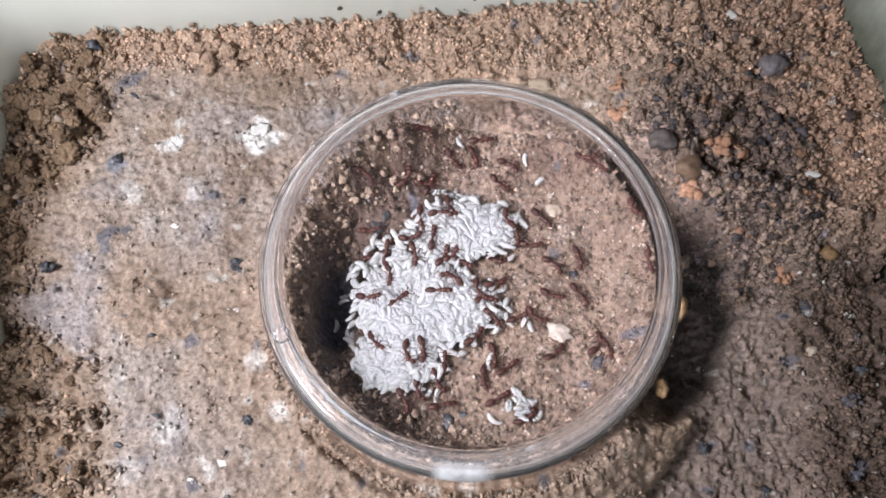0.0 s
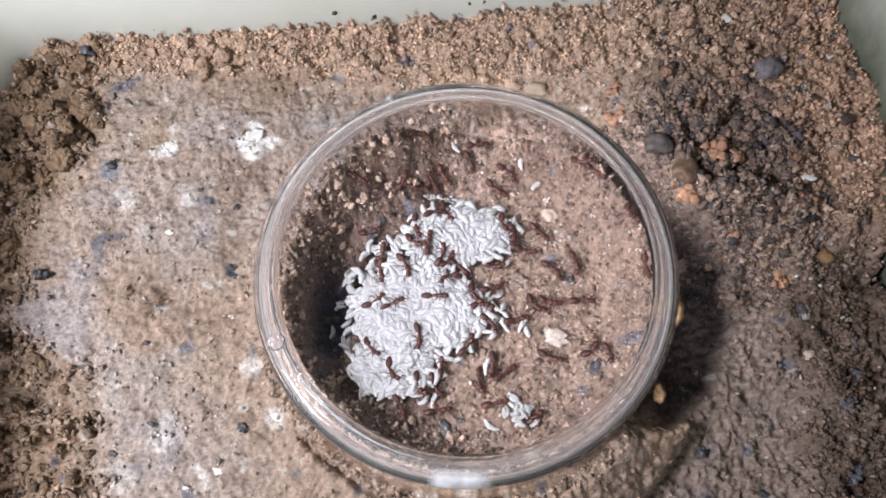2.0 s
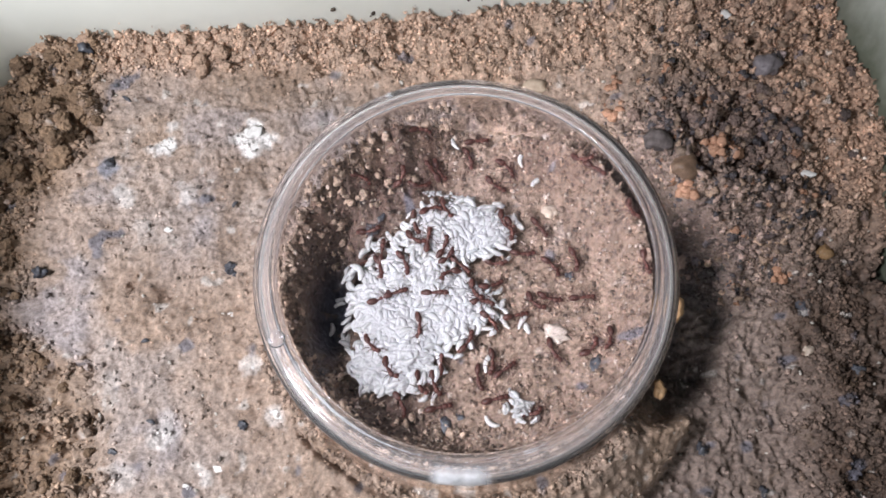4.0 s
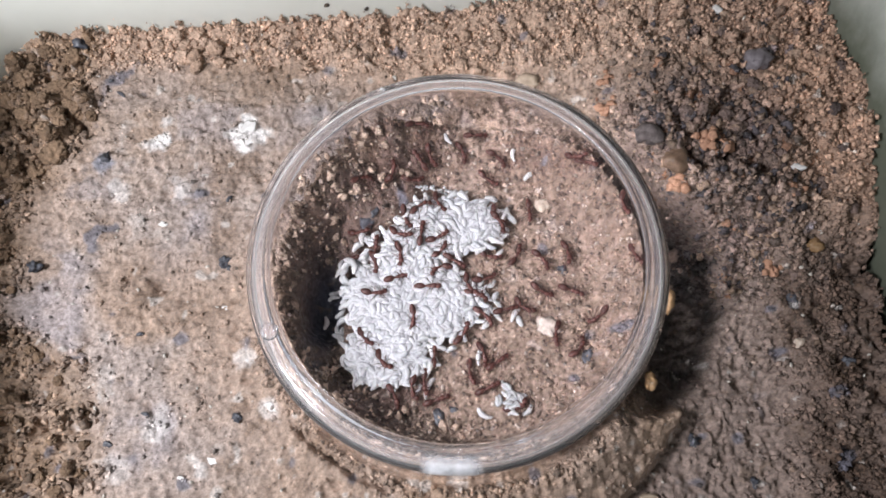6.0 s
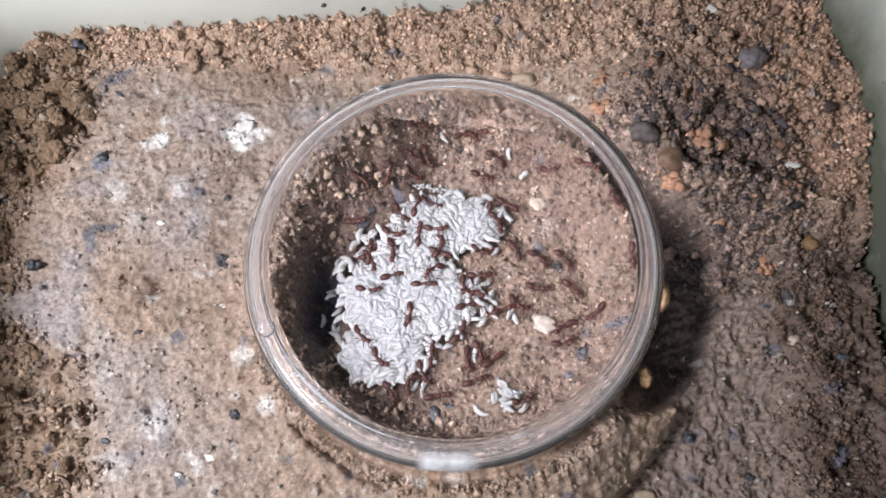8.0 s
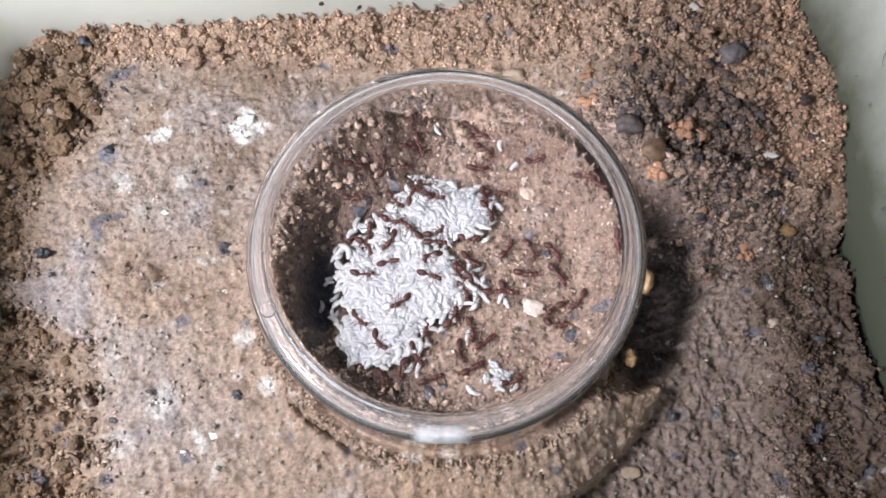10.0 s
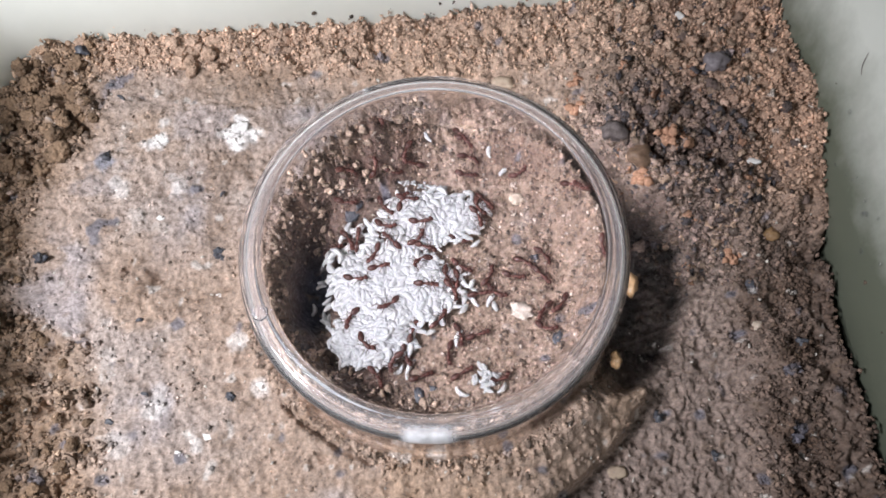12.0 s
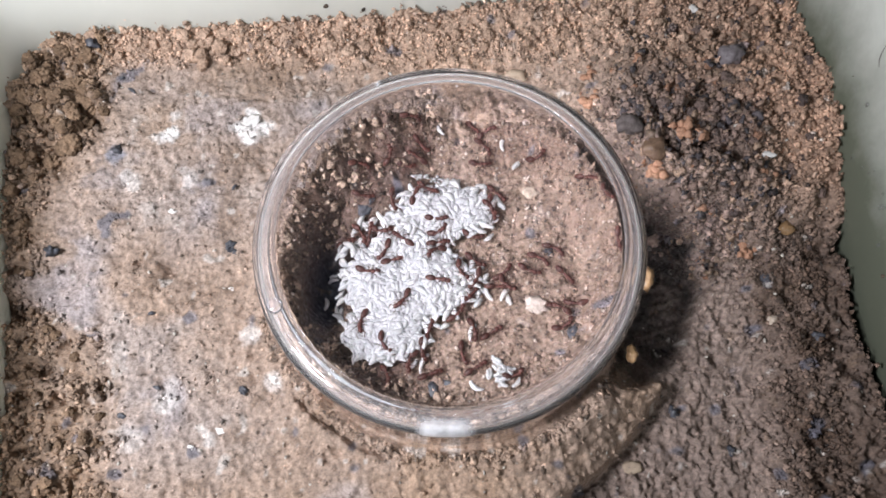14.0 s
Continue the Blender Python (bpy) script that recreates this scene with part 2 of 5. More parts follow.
def zones(x, y):
    """How far a place belongs to the dark granules, the low eastern plain, the northern bank and the loose margins."""
    wob = 4 * fbm(x, y, 18, 41)
    granules = ramp(16, 38, x + 0.4 * (30 - y) + wob) * ramp(3, 12, y + 0.12 * (x - 40) + wob) * (1 - ramp(48, 60, x + wob)) * (1 - 0.75 * ramp(27, 42, y + wob))
    angle = np.arctan2(y, x)
    reach = 41.5 - 8.8 * ramp(-0.52, -0.22, angle) + 1.2 * soft_noise(angle * 10, angle * 0 + 3, 2.0, 4)
    low_east = ramp(reach - 1.2, reach + 1.0, np.hypot(x, y)) * ramp(-1.45, -1.05, angle) * ramp(5, 15, x) * (1 - ramp(6, 16, y + wob))
    bank = ramp(-11 - 7 * ramp(-45, 5, x), -4 - 4 * ramp(-45, 5, x), y + 0.7 * wob - 44 - (x + 84.5) * 0.1037)
    bound = np.interp(y, (-60, -40, -22, -15, -9, 12, 18, 24, 40), (-49, -51, -53.5, -57, -69.5, -72.5, -69, -65.5, -67)) - 0.45 * wob
    west = 1 - ramp(bound - 3.5, bound + 2.0, x)
    east = ramp(50, 60, x + wob)
    return granules, low_east, bank, west, east


def shaded_mud(x, y):
    """The crescent of wet mud east of the dish, outlined after the dish's shadow."""
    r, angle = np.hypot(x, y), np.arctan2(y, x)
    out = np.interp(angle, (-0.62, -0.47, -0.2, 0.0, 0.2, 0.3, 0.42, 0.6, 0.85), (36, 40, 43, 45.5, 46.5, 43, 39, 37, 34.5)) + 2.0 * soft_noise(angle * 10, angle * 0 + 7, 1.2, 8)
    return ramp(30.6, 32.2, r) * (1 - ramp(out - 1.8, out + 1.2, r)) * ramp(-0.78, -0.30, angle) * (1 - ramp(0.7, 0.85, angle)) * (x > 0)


def ground(x, y):
    x, y = np.asarray(x, float), np.asarray(y, float)
    granules, low_east, bank, west, east = zones(x, y)
    r = np.hypot(x, y)
    z = 15.6 + 0.9 * fbm(x, y, 26, 3) + 0.020 * (-x) * ramp(0, 60, -x)
    z = z + bank * (1.0 + 1.2 * ramp(-55, 5, x))
    z = z + (21.8 - 2.5 * ramp(36, 54, y) - z) * ramp(20, 33, x) * ramp(9, 17, y + 0.3 * (x - 48) + 2.5 * fbm(x, y, 8, 43, 3))
    z = z + (5.5 - z) * low_east
    z = z + 1.2 * west * ramp(-20, 0, y) + (1.1 + 2.0 * ramp(6, 22, y)) * west * billow(x, y, 6.5, 251, 4, 0.65) + (14 - z) * 0.5 * east * (1 - ramp(15, 30, y))
    # the lip of earth that the dish is pressed into
    z = z + 0.9 * np.exp(-((r - 33.0) / 2.2) ** 2) * (1 - 0.5 * low_east)
    # the sunken wet hollow beside the dish on its eastern side, outlined after its shadow
    hollow = shaded_mud(x, y)
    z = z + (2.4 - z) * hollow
    # the shoulder of the mound falls away towards its edge in the south-east
    z = z - (6.4 + 1.2 * fbm(x, y, 7, 97, 3)) * ramp(33.5, 42.0, r) * (1 - low_east) * ramp(-1.25, -0.75, np.arctan2(y, x)) * (1 - ramp(-0.3, 0.0, np.arctan2(y, x)))
    z = np.maximum(z, 2.2)
    # a groove where the wall enters the earth
    z = z - 1.9 * np.exp(-((r - 30.5 - 0.5 * fbm(x, y, 4, 91, 2)) / 0.75) ** 2)
    # a torn edge of earth along the south-western side
    torn = ramp(-2.5, -2.3, np.arctan2(y, x)) * (1 - ramp(-1.95, -1.75, np.arctan2(y, x)))
    z = z - 2.4 * torn * np.exp(-((r - 33.4 - 0.9 * fbm(x, y, 5, 95, 3)) / 0.5) ** 2)
    z = z + low_east * (0.95 * billow(x, y, 2.6, 261, 5, 0.78) + 1.0 * fbm(x, y, 10, 265, 2))
    # fine relief: smooth trodden earth, crumbs on the margins
    loose = np.clip(bank + west + east + granules, 0, 1)
    z = z + (1 - loose) * (0.5 * fbm(x, y, 4.0, 11, 3) + 0.74 * billow(x, y, 2.1, 15, 5, 0.76))
    z = z + (loose + 0.5 * granules) * (1.6 * billow(x, y, 5.2, 21, 5, 0.72) + 0.6 * fbm(x, y, 9, 25, 2) - 1.1 * ramp(0.2, 0.5, fbm(x, y, 3.0, 27, 3)))
    g3, _ = cells(x, y, 1.0, 13)
    # pits in the trodden earth
    pit = ramp(0.38, 0.6, fbm(x, y, 4.5, 61, 3))
    z = z - 0.7 * pit * (1 - loose)
    z = z + 1.0 * np.exp(-(beyond_tray(x, y) / 2.6) ** 2)
    for px, py, size, deep in PITS:
        z = z - deep * np.exp(-((x - px) ** 2 + (y - py) ** 2) / size ** 2)
    # inside the dish: a floor, the dug brood chamber, and earth banked against the wall
    floor = 12.6 + 0.5 * fbm(x, y, 9, 31) + 0.46 * billow(x, y, 1.8, 33, 4, 0.74) + 0.1 * (g3 - 0.6)
    floor = floor - 1.6 * np.maximum(brood_mask(x, y, 0.3), blob(x, y, -20, -6, 7, 14, 0.4))
    floor = floor + (1.5 + 1.7 * billow(x, y, 3.5, 37, 4, 0.65)) * ramp(20, 28.5, r) * ramp(-0.4, 0.7, (0.75 * x + 0.65 * y) / np.maximum(r, 1))
    toward = (0.995 * x + 0.09 * y) / np.maximum(r, 1)
    floor = floor + (9.0 + 1.8 * billow(x, y, 3.2, 39, 4, 0.65)) * ramp(22.0, 28.6, r + 1.4 * fbm(x, y, 5, 38)) * ramp(0.1, 0.75, toward)
    west_bank = ramp(22.0, 28.6, r + 1.6 * fbm(x, y, 5, 77)) * ramp(-0.2, 0.5, (-0.9 * x - 0.1 * y) / np.maximum(r, 1))
    floor = floor + west_bank * (9.0 + 2.2 * billow(x, y, 3, 79, 4, 0.65))
    south_bank = ramp(24.5, 28.6, r + 1.2 * fbm(x, y, 4, 87)) * ramp(0.3, 0.8, -y / np.maximum(r, 1))
    floor = floor + south_bank * (3.5 + 1.6 * billow(x, y, 2.6, 89, 4, 0.65)) * (1 - west_bank)
    floor = floor + (2.6 + 0.8 * billow(x, y, 3, 85, 3, 0.6)) * blob(x, y, -16, 18, 9, 7, 0.5) + 1.2 * blob(x, y, -4, 24, 14, 5, 0.4)
    floor = floor - 3.2 * blob(x, y, -22.3, -4, 3.0, 9, 0.5)
    floor = np.maximum(floor, 7.0)
    k = inside(x, y)
    return z + (floor - z) * k


def soil_tone(x, y):
    """The earth's colours, zone by zone, with some shade put into them."""
    granules, low_east, bank, west, east = zones(x, y)
    tan, ochre = np.array((0.375, 0.275, 0.212)), np.array((0.38, 0.262, 0.180))
    grey, brown = np.array((0.42, 0.375, 0.36)), np.array((0.32, 0.216, 0.140))
    dark, slate = np.array((0.170, 0.120, 0.106)), np.array((0.11, 0.12, 0.16))
    umber = np.array((0.272, 0.208, 0.178))

    def lay(c, colour, m):
        return c + (colour - c) * np.clip(m, 0, 1)[..., None]

    c = np.broadcast_to(tan, (*np.shape(x), 3)).copy()
    pale_zone = np.clip(ramp(0.05, 0.45, fbm(x, y, 17, 111)) + np.maximum(blob(x, y, -52, 20, 22, 16, 0.7), blob(x, y, -46, -27, 14, 10, 0.7)) * (0.75 + 0.8 * fbm(x, y, 9, 115)), 0, 1) * (1 - ramp(5, 25, x))
    c = lay(c, ochre, ramp(-0.1, 0.35, fbm(x, y, 20, 101)) * 0.85)
    c = lay(c, grey, pale_zone * 0.5 * (0.4 + 0.6 * ramp(-74, -58, x)))
    c = lay(c, np.array((0.33, 0.30, 0.315)), ramp(0.1, 0.4, fbm(x, y, 9, 171)) * 0.6 * pale_zone)
    c = lay(c, np.array((0.58, 0.54, 0.51)), ramp(0.22, 0.5, fbm(x, y, 4.5, 181, 4)) * 0.4 * pale_zone * ramp(-74, -58, x))
    for n, (fx, fy, size) in enumerate(LIME):
        falloff = np.hypot(x - fx, y - fy) / size + 1.3 * fbm(x + fx, y, 2.6, 175, 4)
        c = lay(c, np.array((0.80, 0.775, 0.755)), (1 - ramp(0.5, 1.25, falloff)) * (0.85 if n < 3 else 0.3 + 0.3 * lattice(fx, fy, 3.0)))
    c = lay(c, np.array((0.20, 0.215, 0.26)), 0.8 * (1 - ramp(0.5, 1.2, np.hypot(x + 61.6, y - 19.8) / 2.1 + 0.9 * fbm(x, y, 2.6, 177, 3))))
    c = lay(c, np.array((0.205, 0.135, 0.090)), ramp(0.24, 0.5, fbm(x, y, 6.5, 185, 4)) * 0.55 * (1 - low_east))
    c = lay(c, umber, low_east * 0.88)
    c = lay(c, np.array((0.60, 0.425, 0.318)), 0.85 * bank)
    c = lay(c, brown, np.clip(0.85 * west + 0.22 * bank, 0, 0.92) * (0.8 + 0.6 * fbm(x, y, 5, 121)))
    c = lay(c, np.array((0.115, 0.072, 0.046)), west * ramp(0.1, 0.5, fbm(x, y, 7, 191)) * (0.2 + 0.4 * ramp(5, 20, y)))
    c = lay(c, np.array((0.47, 0.305, 0.215)), np.clip(east + 0.75 * ramp(30, 45, x), 0, 1) * ramp(8, 24, y + 0.4 * (x - 60)) * 0.85)
    # fall-off of the light, put into the colour of the south-eastern margin
    c = lay(c, np.array((0.100, 0.062, 0.042)), east * (1 - ramp(4, 20, y)) * (0.8 + 0.5 * fbm(x, y, 5, 123)))
    c = lay(c, dark, granules * (0.8 + 0.5 * fbm(x, y, 6, 126)))
    # wet mud, with the dish's shadow painted into its colour
    c = lay(c, np.array((0.024, 0.018, 0.016)), shaded_mud(x, y) * (0.85 + 0.6 * fbm(x, y, 5, 128)))
    k = inside(x, y)
    c = lay(c, np.array((0.275, 0.196, 0.150)), k * 0.94)
    c = lay(c, np.array((0.36, 0.28, 0.23)), k * ramp(0.2, 0.5, fbm(x, y, 3.2, 197, 4)) * 0.35)
    c = lay(c, np.array((0.13, 0.088, 0.066)), k * ramp(0.2, 0.5, fbm(x, y, 2.4, 199, 4)) * 0.4)
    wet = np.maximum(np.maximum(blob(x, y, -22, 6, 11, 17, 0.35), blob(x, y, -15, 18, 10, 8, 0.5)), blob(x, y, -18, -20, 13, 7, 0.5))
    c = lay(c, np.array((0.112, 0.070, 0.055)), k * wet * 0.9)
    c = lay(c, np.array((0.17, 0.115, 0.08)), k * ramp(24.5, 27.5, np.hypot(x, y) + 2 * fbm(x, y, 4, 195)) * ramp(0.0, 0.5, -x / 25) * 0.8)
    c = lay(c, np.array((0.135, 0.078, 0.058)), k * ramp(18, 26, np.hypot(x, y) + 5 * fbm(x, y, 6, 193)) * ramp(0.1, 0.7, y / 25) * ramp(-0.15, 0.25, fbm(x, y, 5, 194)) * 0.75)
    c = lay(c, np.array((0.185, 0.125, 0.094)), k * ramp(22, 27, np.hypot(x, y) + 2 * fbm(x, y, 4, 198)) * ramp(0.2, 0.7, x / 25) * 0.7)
    # wet trench floor, with the western bank's shade put into its blue-black tone
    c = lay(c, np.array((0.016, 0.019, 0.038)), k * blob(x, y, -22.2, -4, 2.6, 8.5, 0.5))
    c = lay(c, slate, ramp(0.42, 0.55, fbm(x, y, 3.6, 131, 2)) * 0.7 * (1 - granules))
    c = lay(c, np.array((0.62, 0.58, 0.54)), ramp(0.44, 0.55, fbm(x, y, 2.2, 141, 2)) * 0.65 * (1 - granules) * (1 - 0.7 * k) * (1 - 0.6 * bank))
    c = lay(c, brown * 0.5, ramp(0.36, 0.55, fbm(x, y, 1.6, 151, 2)) * 0.5)
    return c * (1 + 0.3 * fbm(x, y, 1.3, 161, 3))[..., None]


def make_ground():
    step = 0.32
    xs, ys = np.arange(-97, 80.01, step), np.arange(-82, 67.01, step)
    x, y = np.meshgrid(xs, ys)
    z = ground(x, y)
    n, m = len(xs), len(ys)
    i = (np.arange(m - 1)[:, None] * n + np.arange(n - 1)[None]).ravel()
    faces = np.c_[i, i + 1, i + n + 1, i + n]
    held = (beyond_tray(x, y) < (z - 18) * 0.185 + 1.5).ravel()
    faces = faces[held[faces].all(1)]
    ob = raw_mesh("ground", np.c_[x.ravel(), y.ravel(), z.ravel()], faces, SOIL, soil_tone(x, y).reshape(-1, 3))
    return tagged(ob, "damp tan and brown earth filling a pale plastic tray", "soil", kind="structure")


# ---- the tray and the table ----
def tray_band(profile, closed_floor=False):
    bm = bmesh.new()
    rings = [[bm.verts.new((px, py, z)) for px, py in tray_outline(grow)] for grow, z in profile]
    for a, b in zip(rings, rings[1:]):
        for k in range(len(a)):
            bm.faces.new((a[k], b[k], b[(k + 1) % len(a)], a[(k + 1) % len(a)]))
    if closed_floor:
        bm.faces.new(rings[0])
        bm.faces.new(list(reversed(rings[-1])))
    else:
        for k in range(len(rings[0])):
            j = (k + 1) % len(rings[0])
            bm.faces.new((rings[-1][k], rings[0][k], rings[0][j], rings[-1][j]))
    bmesh.ops.recalc_face_normals(bm, faces=bm.faces)
    return bm


def make_tray():
    """A tapered plastic tray with a floor, rounded corners and a rolled lip."""
    tray = new("plastic_tray")
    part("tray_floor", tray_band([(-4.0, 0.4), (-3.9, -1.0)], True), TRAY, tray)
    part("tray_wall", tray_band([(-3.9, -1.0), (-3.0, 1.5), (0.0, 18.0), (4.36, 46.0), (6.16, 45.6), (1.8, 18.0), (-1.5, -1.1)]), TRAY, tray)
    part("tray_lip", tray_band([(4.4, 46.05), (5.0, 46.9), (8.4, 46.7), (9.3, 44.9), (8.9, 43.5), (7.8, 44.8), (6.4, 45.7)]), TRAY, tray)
    return tagged(tray, "pale greenish-white plastic tray with rounded corners, darker low on its eastern wall", "tray")


def slab(name, x0, x1, y0, y1, z0, z1, mat, label, category):
    bm = bmesh.new()
    bmesh.ops.create_cube(bm, size=1.0)
    for v in bm.verts:
        v.co = ((x0 + x1) / 2 + v.co.x * (x1 - x0), (y0 + y1) / 2 + v.co.y * (y1 - y0), (z0 + z1) / 2 + v.co.z * (z1 - z0))
    bmesh.ops.bevel(bm, geom=bm.edges[:], offset=2.0, segments=2, affect="EDGES")
    return tagged(link_mesh(name, bm, mat, smooth=False), label, category, kind="structure")


# ---- the dish ----
def lathe(profile, steps=160):
    bm = bmesh.new()
    rings = []
    for r, z in profile:
        if r < 1e-6:
            rings.append([bm.verts.new((0, 0, z))])
        else:
            rings.append([bm.verts.new((r * math.cos(2 * math.pi * k / steps), r * math.sin(2 * math.pi * k / steps), z)) for k in range(steps)])
    for a, b in zip(rings, rings[1:]):
        for k in range(steps):
            j = (k + 1) % steps
            if len(a) == 1:
                bm.faces.new((a[0], b[j], b[k]))
            elif len(b) == 1:
                bm.faces.new((a[k], a[j], b[0]))
            else:
                bm.faces.new((a[k], a[j], b[j], b[k]))
    bmesh.ops.recalc_face_normals(bm, faces=bm.faces)
    return bm


def bend(cr, cz, rad, a0, a1, n=8):
    return [(cr + rad * math.cos(math.radians(a0 + (a1 - a0) * k / n)), cz + rad * math.sin(math.radians(a0 + (a1 - a0) * k / n))) for k in range(n + 1)]


def make_dish():
    """An upturned petri dish: flat top, raised stacking ring, rounded shoulder and straight wall, pressed into the earth."""
    outer = [(0, TOP - 0.35), (12.0, TOP - 0.35), (24.5, TOP - 0.35), (26.1, TOP - 0.35), (26.3, TOP - 0.35)]
    outer += bend(27.0, TOP - 0.35, 0.5, 170, 10, 8)
    outer += [(27.7, TOP - 0.35), (28.0, TOP - 0.35)] + bend(RADIUS - 1.9, TOP - 2.25, 1.9, 86, 0, 12)
    outer += [(RADIUS, TOP - 2.7), (RADIUS, TOP - 3.2), (RADIUS, FOOT + 1.2), (RADIUS, FOOT + 0.6)] + bend(RADIUS - 0.55, FOOT + 0.5, 0.5, 0, -180, 8)
    inner = [(RADIUS - 1.1, TOP - 8.0), (RADIUS - 1.1, TOP - 2.8)] + bend(RADIUS - 2.1, TOP - 2.5, 1.0, 5, 90, 8) + [(28.0, TOP - 1.5), (27.6, TOP - 1.5), (12.0, TOP - 1.5), (0, TOP - 1.5)]
    dish = tagged(new("petri_dish"), "clear plastic petri dish upturned over an ant nest", "petri dish")
    dish.location = Vector((-0.55, 0.05, 0)) * MM
    for name, mat, split in (("top", CLEAR, lambda r, z: r < 26.4), ("wall", CLEAR, lambda r, z: r >= 26.4 and z < TOP - 2.65), ("shoulder", SCUFFED, lambda r, z: r >= 26.4 and z >= TOP - 2.65)):
        bm = lathe(outer + inner)
        far = [f for f in bm.faces if not split(math.hypot(*f.calc_center_median()[:2]), f.calc_center_median().z)]
        bmesh.ops.delete(bm, geom=far, context="FACES")
        piece = part(name, bm, mat, dish)
        piece.visible_shadow = False
    bm = bmesh.new()
    bmesh.ops.create_uvsphere(bm, u_segments=20, v_segments=12, radius=1.0)
    for v in bm.verts:
        v.co = (v.co.x * 1.25, v.co.y * 1.25, v.co.z * 0.45)
    mark = part("mould_mark", bm, CLEAR, dish, "round mould mark of clear plastic")
    mark.location = Vector((-25.2, -12.6, TOP - 0.25)) * MM
    mark.visible_shadow = False
    # the lamp's glare on the shoulder, painted as a whitish patch, on the southern side
    bm = bmesh.new()
    line = [(28.1, TOP - 0.30)] + [(r + 0.06, z + 0.06) for r, z in bend(RADIUS - 1.9, TOP - 2.25, 1.9, 80, 0, 8)] + [(RADIUS + 0.06, TOP - 3.4)]
    rows = []
    for k in range(17):
        a = math.radians(-98.0 + 16.5 * k / 16)
        rows.append([bm.verts.new((r * math.cos(a), r * math.sin(a), z)) for r, z in line])
    for a, b in zip(rows, rows[1:]):
        for k in range(len(line) - 1):
            bm.faces.new((a[k], a[k + 1], b[k + 1], b[k]))
    glare = part("frosted_rub", bm, GLARE, dish, "whitish patch of painted glare on the clear rim")
    glare.visible_shadow = False
    falloff = glare.data.color_attributes.new("tone", "FLOAT_COLOR", "POINT")
    for n, v in enumerate(falloff.data):
        k, j = n // len(line), n % len(line)
        s = 0.8 * min(1, k / 3, (16 - k) / 3) * min(1, 0.3 + j / 3, 0.3 + (len(line) - 1 - j) / 3)
        v.color = (s, s, s, 1)
    return dish


# ---- loose earth: crumbs and granules, past counting ----
def ball(subdivisions):
    bm = bmesh.new()
    bmesh.ops.create_icosphere(bm, subdivisions=subdivisions, radius=1.0)
    bm.verts.index_update()
    verts = np.array([v.co[:] for v in bm.verts])
    faces = np.array([[v.index for v in f.verts] for f in bm.faces])
    bm.free()
    return verts, faces


def turns(n):
    q = rng.normal(size=(n, 4))
    w, x, y, z = (q / np.linalg.norm(q, axis=1)[:, None]).T
    return np.stack([np.stack([1 - 2 * (y * y + z * z), 2 * (x * y - z * w), 2 * (x * z + y * w)], -1),
                     np.stack([2 * (x * y + z * w), 1 - 2 * (x * x + z * z), 2 * (y * z - x * w)], -1),
                     np.stack([2 * (x * z - y * w), 2 * (y * z + x * w), 1 - 2 * (x * x + y * y)], -1)], -2)


def crumbs(name, places, sizes, tones, material, label, category="soil", subdivisions=1, rough=0.28):
    """Many lumps in one mesh: places (n, 3), sizes (n,), tones (n, 3)."""
    verts, faces = ball(subdivisions)
    n, k = len(places), len(verts)
    swell = 1 + 0.9 * rough * rng.normal(size=(n, k))
    for freq in (1.7, 2.6, 4.0):
        way = rng.normal(size=(n, 3)) * freq
        swell += 0.95 * rough * np.sin(way @ verts.T + rng.uniform(0, 6.3, (n, 1)))
    shape = verts[None] * swell[..., None].clip(0.35, 1.8) * rng.uniform(0.6, 1.35, (n, 1, 3))
    spun = np.einsum("nij,nkj->nki", turns(n), shape) * sizes[:, None, None]
    allv = (spun + places[:, None]).reshape(-1, 3)
    allf = (faces[None] + (np.arange(n) * k)[:, None, None]).reshape(-1, 3)
    allc = np.repeat(tones, k, 0) * rng.uniform(0.8, 1.2, (n * k, 1))
    ob = raw_mesh(name, allv, allf, material, allc)
    return tagged(ob, label, category, kind="stuff")


def scatter(n, keep, x0=-94, x1=70, y0=-50, y1=62):
    """n places on the earth, each kept with the likelihood keep(x, y)."""
    xs, ys = [], []
    while sum(map(len, xs)) < n:
        x, y = rng.uniform(x0, x1, 4 * n), rng.uniform(y0, y1, 4 * n)
        ok = rng.random(4 * n) < keep(x, y)
        xs.append(x[ok]), ys.append(y[ok])
    return np.concatenate(xs)[:n], np.concatenate(ys)[:n]


def clustered(keep, clusters, each, spread, *box):
    """Places in loose clusters."""
    x, y = scatter(clusters, keep, *box)
    x = np.repeat(x, each) + rng.normal(0, spread, clusters * each)
    y = np.repeat(y, each) + rng.normal(0, spread, clusters * each)
    ok = in_tray(x, y) & outside(x, y)
    return x[ok], y[ok]


def in_tray(x, y):
    return beyond_tray(x, y) < -0.6


def sizes_of(n, low, high):
    return low + (high - low) * rng.random(n) ** 2.2


def outside(x, y):
    return np.hypot(x, y) > RADIUS + 0.6


